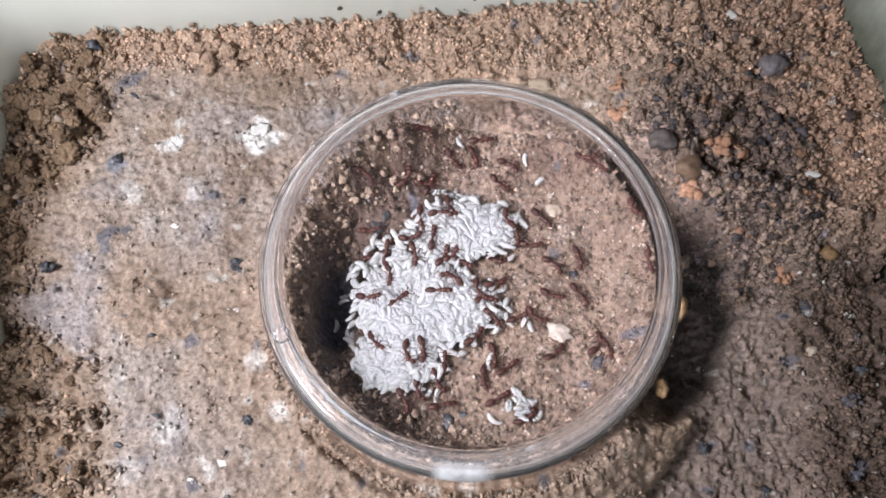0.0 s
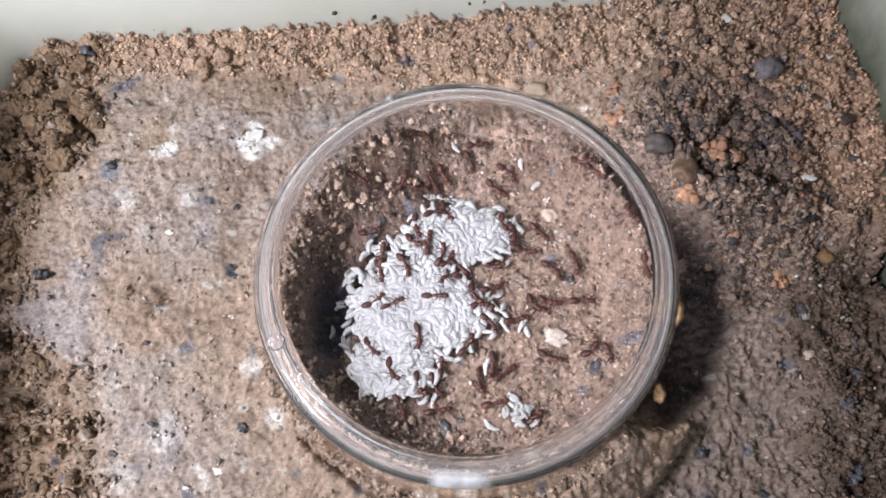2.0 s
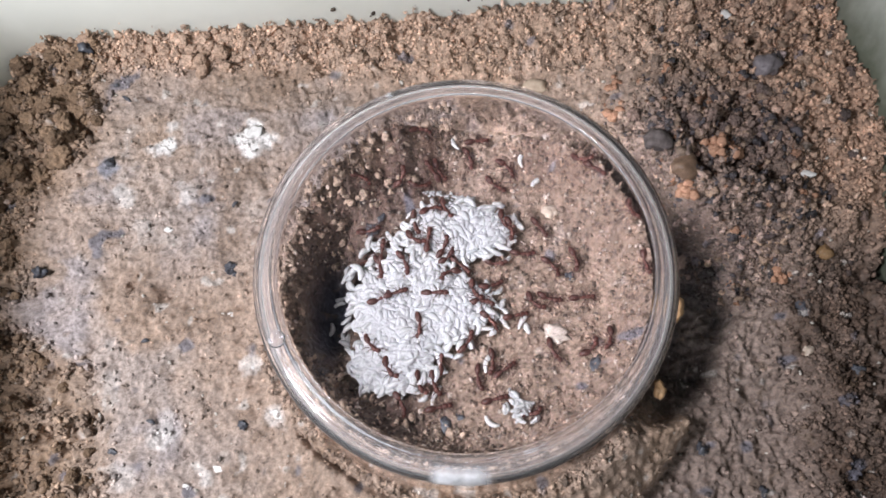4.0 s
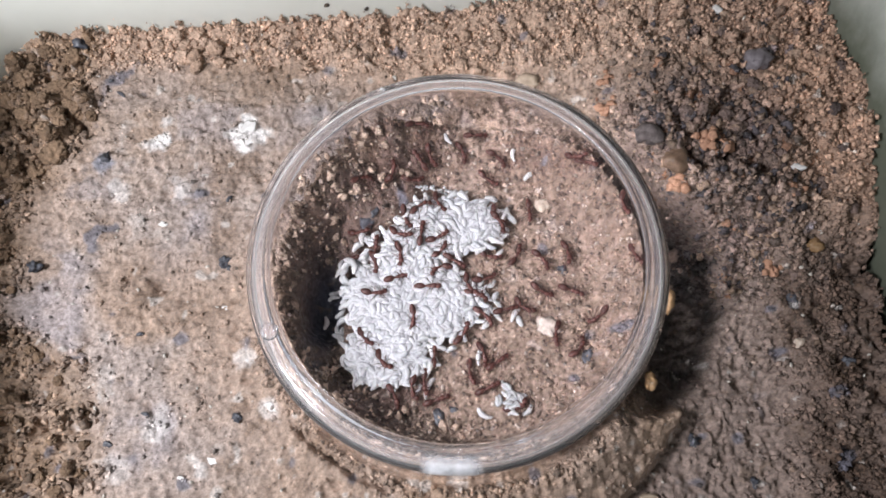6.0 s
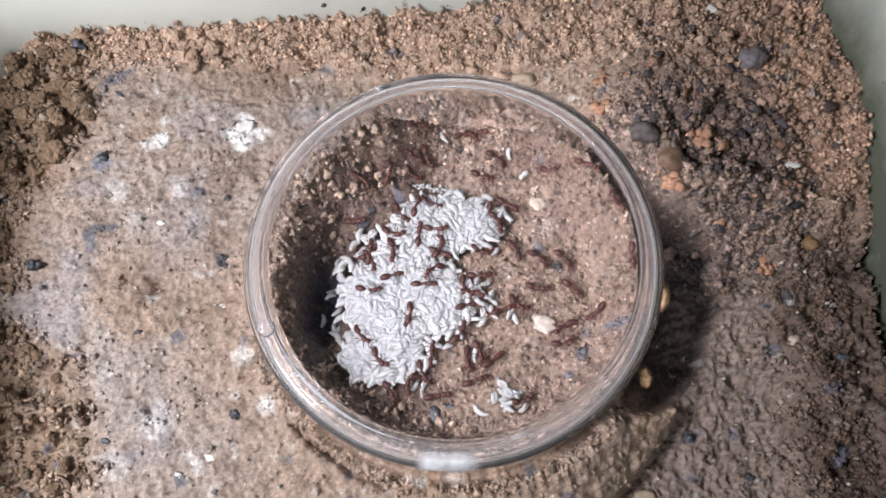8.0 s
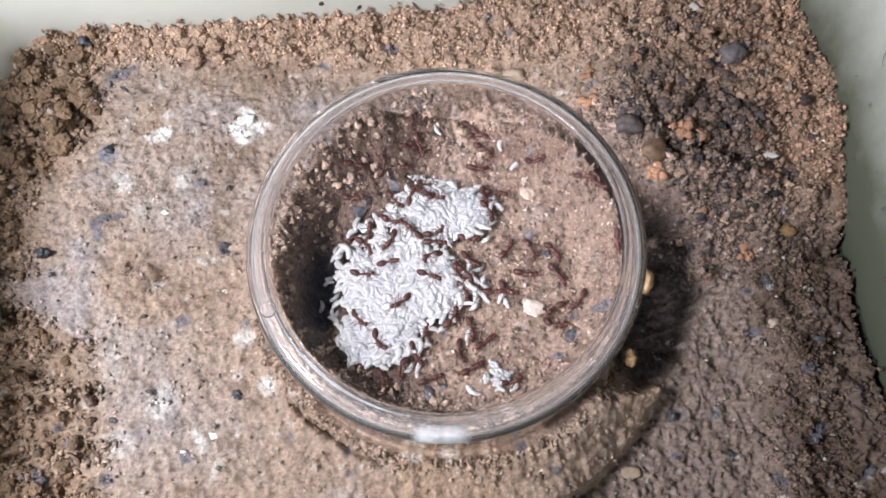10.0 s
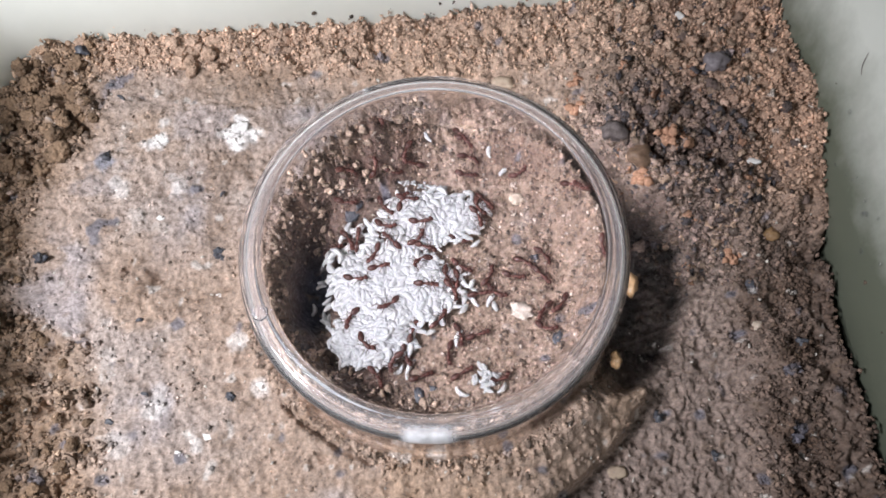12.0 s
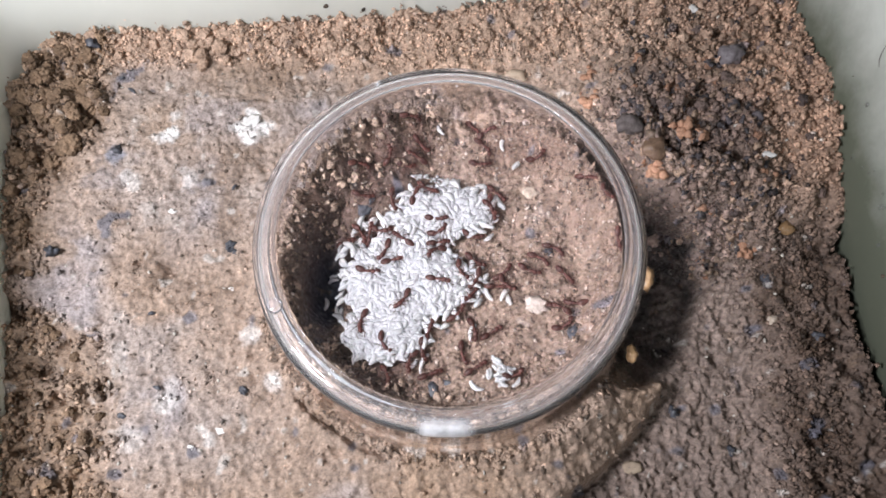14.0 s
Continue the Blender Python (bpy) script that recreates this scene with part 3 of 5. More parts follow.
def make_crumbs():
    def tones(x, y, spread=0.3, lift=1.0):
        return soil_tone(x, y) * lift * (1 + spread * rng.normal(size=(len(x), 1))).clip(0.4, 1.9)

    # wet dark granules in the north-east
    x, y = scatter(3000, lambda x, y: np.maximum(zones(x, y)[0], 0.6 * blob(x, y, 46, 10, 7, 8)) * (1 - 0.8 * shaded_mud(x, y)) * in_tray(x, y) * outside(x, y), 18, 66, 0, 62)
    s = sizes_of(len(x), 0.15, 0.72)
    c = tones(x, y, 0.5)
    inky = rng.random(len(x)) < 0.22
    c[inky] = np.array((0.075, 0.064, 0.070)) * rng.uniform(0.6, 1.4, (inky.sum(), 1))
    rust = rng.random(len(x)) < 0.06
    c[rust] = np.array((0.34, 0.18, 0.11)) * rng.uniform(0.6, 1.2, (rust.sum(), 1))
    pale = rng.random(len(x)) < 0.18
    c[pale] = np.array((0.36, 0.25, 0.180)) * rng.uniform(0.5, 1.3, (pale.sum(), 1))
    crumbs("granules", np.c_[x, y, ground(x, y) + 0.15 * s], s, c, GRANULE, "wet dark brown soil granules heaped beside the dish", subdivisions=2, rough=0.42)
    # brown crumbs along the northern bank
    x, y = clustered(lambda x, y: zones(x, y)[2] * in_tray(x, y) * outside(x, y), 900, 16, 0.6, -92, 66, 28, 62)
    s = sizes_of(len(x), 0.08, 0.40)
    crumbs("bank_crumbs", np.c_[x, y, ground(x, y) + 0.9 * s * rng.random(len(x))], s, tones(x, y, 0.35, 1.1), CRUMB, "loose light-brown soil crumbs along the tray wall")
    # clods on the western margin
    x, y = clustered(lambda x, y: zones(x, y)[3] * in_tray(x, y), 330, 11, 0.8, -93, -45, -50, 50)
    s = sizes_of(len(x), 0.10, 0.48)
    lift = 0.9 * np.clip(fbm(x, y, 3.0, 201, 2), 0, 1)
    crumbs("western_clods", np.c_[x, y, ground(x, y) + lift + 0.3 * s], s, tones(x, y, 0.35, 0.95), CRUMB, "crumbly dark-brown soil clods against the tray wall", subdivisions=2, rough=0.34)
    # crumbs on the eastern margin and among the granules
    x, y = clustered(lambda x, y: np.clip(zones(x, y)[4] + 0.9 * zones(x, y)[0], 0, 1) * in_tray(x, y) * outside(x, y), 1500, 10, 0.7, 18, 66, -50, 62)
    s = sizes_of(len(x), 0.12, 0.5)
    crumbs("eastern_crumbs", np.c_[x, y, ground(x, y) + 0.4 * s], s, tones(x, y, 0.35, 1.1), CRUMB, "fine reddish-brown soil crumbs along the tray wall")
    # crumbs heaped and stuck along the foot of the tray walls
    ring = np.array(tray_outline(0.0))
    n = 3600
    i = rng.integers(0, len(ring), 40000)
    long = np.hypot(*(np.roll(ring, -1, 0) - ring).T)
    i = i[rng.random(40000) < long[i] / long.max()][:n]
    f = rng.random((len(i), 1))
    spot = ring[i] * (1 - f) + np.roll(ring, -1, 0)[i] * f
    spot = spot * (1 - np.abs(rng.normal(0, 0.012, (len(i), 1))))
    x, y = spot.T
    s = sizes_of(len(x), 0.12, 0.6)
    rise = np.abs(rng.normal(0, 0.9, len(x))) * (rng.random(len(x)) < 0.45)
    crumbs("edge_crumbs", np.c_[x, y, ground(x, y) + 0.2 * s + rise], s, tones(x, y, 0.35, 1.1), CRUMB, "soil crumbs heaped along the foot of the tray wall")
    # grit on the trodden earth
    x, y = scatter(7000, lambda x, y: in_tray(x, y) * outside(x, y) * (1 - 0.7 * zones(x, y)[0]))
    s = sizes_of(len(x), 0.08, 0.38)
    c = tones(x, y, 0.4)
    pale = rng.random(len(x)) < 0.10
    c[pale] = np.array((0.62, 0.58, 0.52)) * rng.uniform(0.7, 1.1, (pale.sum(), 1))
    crumbs("grit", np.c_[x, y, ground(x, y) + 0.02 * s], s, c, SOIL, "fine pale and dark grit on the trodden earth")
    # earth inside the dish
    x, y = scatter(7500, lambda x, y: (np.hypot(x, y) < 28.6) * (0.4 + 0.6 * ramp(19, 27, np.hypot(x, y))) * (1 - brood_mask(x, y)) * (1 - blob(x, y, -22.4, -4, 3.2, 9, 0.3)), -29, 29, -29, 29)
    s = sizes_of(len(x), 0.08, 0.42)
    c = tones(x, y, 0.4)
    pale = rng.random(len(x)) < 0.12
    c[pale] = np.array((0.50, 0.42, 0.36)) * rng.uniform(0.6, 1.2, (pale.sum(), 1))
    crumbs("nest_crumbs", np.c_[x, y, ground(x, y) + 0.25 * s], s, c, SOIL, "brown soil crumbs on the nest floor under the dish")
    # crumbs that cling to the inside of the wall, and dry crumbs on the banked earth below them
    n = 420
    a = np.radians(rng.uniform(95, 300, n))
    z = 18 + 9.0 * rng.random(n) ** 1.2
    r = 28.3 - 0.15 * rng.random(n)
    s = sizes_of(n, 0.15, 0.65)
    c = np.array((0.46, 0.34, 0.26)) * rng.uniform(0.45, 1.25, (n, 1))
    crumbs("wall_crumbs", np.c_[r * np.cos(a), r * np.sin(a), z], s, c, CRUMB, "pale soil crumbs clinging to the inside of the dish", subdivisions=2, rough=0.26)
    n = 900
    a = np.radians(rng.uniform(185, 355, n))
    z = 14.5 + 8.0 * rng.random(n) ** 1.5
    r = 28.4 - 0.2 * rng.random(n)
    s = sizes_of(n, 0.25, 0.9)
    c = np.array((0.20, 0.135, 0.095)) * rng.uniform(0.5, 1.4, (n, 1))
    crumbs("smeared_earth", np.c_[r * np.cos(a), r * np.sin(a), z], s, c, CRUMB, "brown damp earth smeared against the dish wall", subdivisions=2, rough=0.15)
    x, y = scatter(420, lambda x, y: (np.hypot(x, y) < 28.2) * ramp(20, 24, np.hypot(x, y)) * ramp(0.0, 0.5, (-0.9 * x - 0.3 * y) / np.hypot(x, y)) * (1 - blob(x, y, -22.4, -4, 3.2, 9, 0.3)), -29, 29, -29, 29)
    s = sizes_of(len(x), 0.15, 0.62)
    c = np.array((0.46, 0.345, 0.265)) * rng.uniform(0.4, 1.15, (len(x), 1))
    crumbs("dry_crumbs", np.c_[x, y, ground(x, y) + 0.8 * s], s, c, CRUMB, "pale dry crumbs on the dark earth banked in the nest", subdivisions=2, rough=0.26)
    # the ragged lip of earth round the dish
    a = rng.uniform(0, 2 * np.pi, 2600)
    r = 31.4 + np.abs(rng.normal(0, 1.4, 2600))
    x, y = r * np.cos(a), r * np.sin(a)
    s = sizes_of(len(x), 0.10, 0.46)
    crumbs("lip_crumbs", np.c_[x, y, ground(x, y) + 0.35 * s], s, tones(x, y, 0.3), CRUMB, "tan soil crumbs pressed up round the dish", rough=0.4)


def clod_material(name, a, b, rough):
    """Crumbly earth whose tone differs from clod to clod."""
    m, nodes, links, p = material(name)
    info = nodes.new("ShaderNodeObjectInfo")
    c = ramp_node(nodes, links, info.outputs["Random"], [(0.0, a), (1.0, b)])
    fine = noise_node(nodes, links, 1500, 8, 0.72)
    grain = ramp_node(nodes, links, fine.outputs[0], [(0.34, (0.5, 0.49, 0.48)), (0.66, (1.45, 1.43, 1.42))])
    mix = nodes.new("ShaderNodeMix")
    mix.data_type, mix.blend_type = "RGBA", "MULTIPLY"
    mix.inputs[0].default_value = 1.0
    links.new(c.outputs[0], mix.inputs[6])
    links.new(grain.outputs[0], mix.inputs[7])
    links.new(mix.outputs[2], p.inputs["Base Color"])
    p.inputs["Roughness"].default_value = rough
    bump(nodes, links, fine.outputs[0], p, 0.9, 0.0005)
    return m


def clod_mesh(seed):
    """A crumbly clod: rounded lumps with creases between them."""
    bm = bmesh.new()
    bmesh.ops.create_icosphere(bm, subdivisions=4, radius=1.0)
    shift = Vector((seed * 3.7, seed * 1.3, 0))
    for v in bm.verts:
        p = v.co.copy()
        k = 0.78 + 0.34 * noise.noise(p * 1.1 + shift)
        for freq, amp in ((2.3, 0.36), (4.6, 0.24), (9.0, 0.15)):
            k += amp * (0.42 - 1.5 * abs(noise.noise(p * freq + shift)))
        v.co = Vector((p.x, p.y * 0.9, p.z * 0.75)) * k
    return bm


def make_clods():
    """Clods that lie singly in the loose earth."""
    local = random.Random(23)
    for n, (count, keep, box, low, high, mat, label, group) in enumerate((
            (105, lambda x, y: zones(x, y)[3] ** 1.5 * in_tray(x, y) * (0.25 + 0.75 * ramp(8, 20, y)), (-90, -48, -45, 48), 0.8, 2.3,
             clod_material("western_clod", (0.16, 0.104, 0.064), (0.33, 0.222, 0.142), 0.9), "crumbly dark-brown clod of earth against the tray wall", "clods by the western wall"),
            (68, lambda x, y: zones(x, y)[2] * in_tray(x, y) * outside(x, y), (-74, 62, 28, 60), 0.6, 1.5,
             clod_material("bank_clod", (0.42, 0.29, 0.21), (0.60, 0.43, 0.325), 0.9), "crumbly light-brown clod of earth on the bank", "clods on the bank"),
            (100, lambda x, y: np.clip(zones(x, y)[0] ** 1.5 + 0.25 * zones(x, y)[4], 0, 1) * in_tray(x, y) * outside(x, y), (20, 66, 2, 58), 0.6, 1.45,
             clod_material("wet_clod", (0.088, 0.064, 0.060), (0.26, 0.180, 0.148), 0.55), "rough clod of wet dark earth beside the dish", "wet clods beside the dish"))):
        forms = [tagged(link_mesh("clod", clod_mesh(40 * n + k), mat), label, "soil clod", group) for k in range(6)]
        x, y = scatter(count, keep, *box)
        for k in range(count):
            size = low + (high - low) * local.random() ** 2 * (0.3 if n == 0 and y[k] < 5 else 1.0)
            m = at(x[k], y[k], float(ground(x[k], y[k])) + 0.22 * size, local.uniform(-25, 25), local.uniform(-25, 25), local.uniform(0, 360))
            ob = forms[k] if k < 6 else copy_thing(forms[k % 6], m)
            ob.matrix_basis = m @ Matrix.Diagonal((size, size, size, 1))
        if n == 1:
            # a heap of sandy clods on the bank
            for k in range(24):
                px, py, size = local.gauss(-48.5, 3.6), local.gauss(42.3, 1.9), local.uniform(0.7, 1.7)
                m = at(px, py, float(ground(px, py)) + 0.5 * size, local.uniform(-25, 25), local.uniform(-25, 25), local.uniform(0, 360))
                copy_thing(forms[k % 6], m).matrix_basis = m @ Matrix.Diagonal((size, size, size, 1))


def make_wall_specks():
    """Specks of earth that cling to the tray's walls above the soil."""
    n = 90
    s = rng.random(n)
    north = rng.random(n) < 0.8
    up = rng.random(n) ** 2 * 11
    x = np.where(north, -80.0 + 144.0 * s, 64.0 + 0.0982 * (1.5 + 95 * s))
    y = np.where(north, 44.5 + 15.0 * s, 58 - 95 * s)
    z = 20 + 4 * ramp(-50, 10, x) * north + up
    grow = (z - 18) * 3.6 / 23
    place = np.c_[x + np.where(north, 0, grow), y + np.where(north, grow - 0.1, 0), z]
    place[:9] = ((-82.7, 43.8, 21.8), (-83.1, 43.7, 21.0), (-84.0, 43.4, 19.6), (-83.6, 43.5, 20.1), (-25.4, 50.0, 21.0), (-18.3, 50.6, 19.9), (-10.8, 51.6, 21.0), (-1.3, 52.7, 21.5), (1.4, 53.0, 21.7))
    size = sizes_of(n, 0.1, 0.5)
    size[:5] = (0.75, 0.5, 0.7, 0.6, 0.6)
    tone = np.array((0.10, 0.075, 0.055)) * rng.uniform(0.5, 1.5, (n, 1))
    crumbs("wall_specks", place, size, tone, CRUMB, "dark specks of earth clinging to the tray wall")


# ---- single stones and chips ----
def lump(seed, size, stretch, rough=0.12, subdivisions=3, flat=1.0):
    bm = bmesh.new()
    bmesh.ops.create_icosphere(bm, subdivisions=subdivisions, radius=1.0)
    for v in bm.verts:
        p = v.co.copy()
        k = 1 + rough * 2.2 * noise.noise(p * 1.3 + Vector((seed * 3.1, 0, 0))) + rough * 1.3 * noise.noise(p * 3.1 + Vector((0, seed * 1.7, 0)))
        v.co = Vector((p.x * stretch[0], p.y * stretch[1], p.z * stretch[2] * flat)) * size * k
    return bm


def joined(*meshes):
    out = bmesh.new()
    for bm in meshes:
        data = bpy.data.meshes.new("piece")
        bm.to_mesh(data)
        bm.free()
        out.from_mesh(data)
        bpy.data.meshes.remove(data)
    return out


STONES = {
    "tan": stone_material("tan_stone", (0.30, 0.225, 0.165), (0.44, 0.35, 0.26), 0.75),
    "orange": stone_material("orange_clay", (0.28, 0.15, 0.095), (0.50, 0.28, 0.18), 0.8),
    "dark": stone_material("dark_stone", (0.060, 0.048, 0.046), (0.14, 0.115, 0.11), 0.8, 1400),
    "grey": stone_material("grey_stone", (0.115, 0.098, 0.105), (0.215, 0.19, 0.20), 0.6, 1400),
    "white": stone_material("white_chip", (0.60, 0.57, 0.54), (0.80, 0.78, 0.76), 0.7),
    "cream": stone_material("cream_stone", (0.36, 0.28, 0.21), (0.58, 0.49, 0.41), 0.6),
    "pale": stone_material("pale_crystal", (0.33, 0.265, 0.22), (0.55, 0.475, 0.42), 0.55, 1500),
    "amber": stone_material("amber_grain", (0.17, 0.10, 0.048), (0.32, 0.20, 0.105), 0.25, 700, 0.6),
    "brown": stone_material("brown_stone", (0.105, 0.064, 0.042), (0.18, 0.115, 0.075), 0.45),
    "blue": stone_material("blue_black_grain", (0.030, 0.031, 0.038), (0.085, 0.088, 0.105), 0.4, 1800, 0.6),
}


def stone(name, kind, x, y, size, stretch, label, lift=0.3, turn=0.0, rough=0.2, z=None, category="stone"):
    height = float(ground(x, y)) + lift * size * stretch[2] if z is None else z
    shape = lump(x * 0.37 + y * 0.11, size * 0.88, stretch, rough)
    if kind == "orange":
        # a crumbling lump: a core with loose crumbs stuck to it
        ob = new(name)
        local = random.Random(int(x * 10))
        bmesh.ops.scale(shape, vec=(0.55, 0.55, 0.55), verts=shape.verts)
        part("core", shape, STONES[kind], ob)
        for k in range(8):
            bit = part("crumb", lump(x + k, size * local.uniform(0.22, 0.48), (1, 0.9, 0.8), 0.3, 2), STONES[kind], ob)
            bit.location = Vector((local.gauss(0, 0.5), local.gauss(0, 0.45), local.uniform(-0.1, 0.4))) * size * MM
    else:
        ob = link_mesh(name, shape, STONES[kind])
    ob.matrix_world = at(x, y, height, 0, 0, turn)
    return tagged(ob, label, category)


def make_stones():
    stone("pebble", "pale", 14.5, -5.8, 2.2, (1.0, 0.78, 0.32), "cream-coloured rough pebble on the nest floor", 0.3, -12, 0.32)
    stone("pebble", "cream", 13.8, 15.2, 1.5, (1.0, 0.9, 0.4), "pale flat pebble half sunk in the nest floor", 0.1, 20)
    stone("amber_grain", "amber", 31.9, -2.8, 2.0, (0.8, 1.05, 0.9), "translucent amber grain beside the dish wall", z=19.5)
    stone("amber_grain", "amber", 29.4, -14.9, 1.5, (0.6, 1.1, 0.9), "small amber grain against the dish wall", z=16.5)
    stone("pebble", "brown", 34.6, 20.4, 2.5, (1.0, 0.95, 0.7), "smooth brown pebble among the dark granules", 0.5)
    stone("clay_lump", "orange", 35.6, 17.1, 2.4, (1.2, 0.8, 0.7), "bright orange clay lump among the dark granules", 0.4, 0, 0.4)
    stone("clay_lump", "orange", 39.6, 23.6, 2.1, (1.2, 0.9, 0.8), "orange clay lump among the dark granules", 0.4, 30, 0.42)
    stone("clay_lump", "orange", 42.4, 23.4, 1.8, (0.9, 1.2, 0.9), "orange clay lump among the dark granules", 0.4, 60, 0.42)
    stone("clay_lump", "orange", 24.6, 32.2, 1.7, (0.9, 1.2, 0.8), "pinkish orange clay lump on the bank", 0.4, -20, 0.42)
    stone("clay_lump", "orange", 24.6, 37.5, 1.3, (1.1, 0.9, 0.8), "pinkish orange clay lump on the bank", 0.4, 10, 0.42)
    stone("clay_lump", "orange", 53.7, 16.7, 1.3, (0.9, 1.1, 0.8), "orange clay lump among the dark granules", 0.4, 10, 0.42)
    stone("clay_lump", "orange", 53.8, 6.5, 1.7, (1.1, 1.0, 0.8), "reddish clay lump at the edge of the low ground", 0.4, 50, 0.42)
    stone("pebble", "dark", 30.3, 24.7, 2.4, (1.1, 0.85, 0.7), "smooth dark-grey pebble beside the dish", 0.6, -15)
    stone("pebble", "grey", 49.9, 40.0, 2.5, (1.0, 0.9, 0.7), "round grey pebble on the bank", 0.4)
    stone("pebble", "amber", 60.2, 10.1, 1.5, (1.0, 0.9, 0.8), "yellowish pebble at the edge of the low ground", 0.5)
    stone("pebble", "cream", 57.4, -6.2, 1.2, (0.9, 1.0, 0.75), "small round white pebble on the low ground", 0.6)
    stone("chip", "white", 55.1, 20.5, 1.1, (1.3, 0.6, 0.5), "small flat white chip among the granules", 0.8)
    stone("chip", "white", 45.4, 53.0, 1.1, (1.0, 1.0, 0.8), "small shiny white chip on the bank", 0.8)
    stone("pebble", "tan", 30.9, -31.8, 1.6, (1.15, 0.8, 0.4), "round tan pebble below the step in the earth", -0.1)
    stone("pebble", "tan", 11.2, 38.6, 2.0, (1.1, 0.9, 0.6), "rounded tan pebble in the bank", 0.3)
    # lime flecks pressed into the trodden earth
    for x, y, s, sx, sy, turn in ((-52.3, 24.5, 1.9, 1.1, 0.8, -10), (-37.9, 27.2, 2.0, 1.1, 0.9, 20), (-37.3, 24.6, 1.6, 1.2, 0.7, 30),
                                  (-27.9, -20.7, 1.5, 1.3, 0.6, -25), (-33.2, -13.5, 1.1, 0.8, 1.1, 0), 
                                  (-45.0, -24.5, 1.5, 1.0, 0.8, 40), (-40.5, -31.5, 0.8, 1.1, 0.8, 0),
                                  (-36.0, -28.5, 1.5, 1.0, 0.9, 10), (-49.5, 8.5, 1.0, 1.2, 0.7, 0), (-37.5, -5.5, 0.9, 1.1, 0.8, 0)):
        stone("lime_fleck", "white", x, y, s * 0.72, (sx, sy, 0.07), "white lime fleck pressed into the trodden earth", 0.5, turn, 0.26, category="fleck")
    for x, y, s in ((-38.5, 2.5, 1.3), (-37.6, 1.4, 0.8), (-69.5, 42.0, 1.9), (-68.5, 0.0, 1.4), (-33.0, -22.5, 0.9), (39.0, -22.3, 1.3), (48.0, -28.5, 1.0), (63.5, -9.5, 1.2), (57.0, 1.5, 1.3), (-52.0, -27.0, 0.8), (-61.5, 20.0, 1.3)):
        stone("blue_grain", "blue", x, y, s, (0.8, 0.7, 0.5), "blue-black shiny grain in the earth", 0.3, x * 31, 0.45, category="grain")
    for x, y, s in ((-16.0, 10.7, 1.5), (20.6, -11.0, 1.4), (-2.7, -21.0, 1.3), (-0.5, -19.8, 1.0), (-15.0, 12.5, 1.0), (17.0, 4.0, 1.0)):
        stone("blue_grain", "blue", x, y, s, (1.0, 0.8, 0.4), "blue-grey shiny grain in the nest floor", 0.1, x * 31, 0.3, category="grain")


def wall_east(y, z):
    """The tray's eastern inner face at a height."""
    return 64.0 + 0.0982 * (59.5 - y) + (z - 18) * 3.6 / 23


def make_tray_marks():
    # a hair stuck to the eastern wall
    line, girth = [], []
    for k in range(13):
        s = k / 12
        y, z = 32.6 - 2.6 * s + 0.3 * math.sin(2.4 * s), 35.2 - 2.6 * s - 0.5 * math.sin(math.pi * s)
        line.append((wall_east(y, z) - 0.12, y, z))
        girth.append(0.05 - 0.04 * abs(s - 0.4))
    tagged(link_mesh("hair", tube(line, girth, 5), ANT_DARK), "fine dark hair stuck to the tray wall", "hair")
    # drops and a few chips on the eastern wall
    local = random.Random(11)
    for k in range(16):
        y, z = local.uniform(-6, 26), local.uniform(21, 28)
        bm = lump(k, local.uniform(0.22, 0.5), (0.5, 1.0, 1.2), 0.1, 2)
        ob = link_mesh("water_drop", bm, WATER)
        ob.matrix_basis = at(wall_east(y, z) - 0.1, y, z)
        tagged(ob, "small clear water drop on the tray wall", "water drop", "drops on the tray wall")
    # a dry stalk on the trodden earth
    for x, y, turn, long in ((-61.3, 32.9, -35, 2.0), (-46.9, -22.6, -20, 1.5), (-39.0, 13.2, 55, 1.3), (-63.6, 35.6, 20, 1.0), (-49.7, -10.5, 10, 1.2)):
        pts = [(long * (s - 0.5), 0.2 * math.sin(3 * s), 0.12) for s in (0, 0.25, 0.5, 0.75, 1)]
        ob = link_mesh("stalk_fragment", tube(pts, (0.12, 0.3, 0.36, 0.3, 0.1), 6), STONES["blue"])
        ob.matrix_basis = at(x, y, float(ground(x, y)) + 0.12, 0, 0, turn)
        tagged(ob, "short dark stalk fragment on the trodden earth", "plant fragment")


# ---- brood ----
def tube(points, radii, steps=8):
    """A closed round body along a line of points."""
    bm = bmesh.new()
    rings = []
    pts = [Vector(p) for p in points]
    for n, (p, r) in enumerate(zip(pts, radii)):
        ahead = (pts[min(n + 1, len(pts) - 1)] - pts[max(n - 1, 0)]).normalized()
        side = ahead.cross(Vector((0, 0, 1)))
        side = side.normalized() if side.length > 1e-4 else Vector((1, 0, 0))
        up = side.cross(ahead)
        rings.append([bm.verts.new(p + (side * math.cos(2 * math.pi * k / steps) + up * math.sin(2 * math.pi * k / steps)) * r) for k in range(steps)])
    for a, b in zip(rings, rings[1:]):
        for k in range(steps):
            bm.faces.new((a[k], a[(k + 1) % steps], b[(k + 1) % steps], b[k]))
    bm.faces.new(list(reversed(rings[0])))
    bm.faces.new(rings[-1])
    bmesh.ops.recalc_face_normals(bm, faces=bm.faces)
    return bm


def pupa_mesh(bow=0.15, length=2.3):
    pts, rad = [], []
    for k in range(9):
        s = k / 8
        pts.append((length * (s - 0.5), bow * math.sin(math.pi * s), 0.12 * math.sin(math.pi * s)))
        rad.append(0.09 + 0.50 * math.sin(math.pi * (0.05 + 0.90 * s)) ** 0.7 * (1.0 - 0.25 * s) * (0.80 if k in (2, 3) else 1))
    return tube(pts, rad)


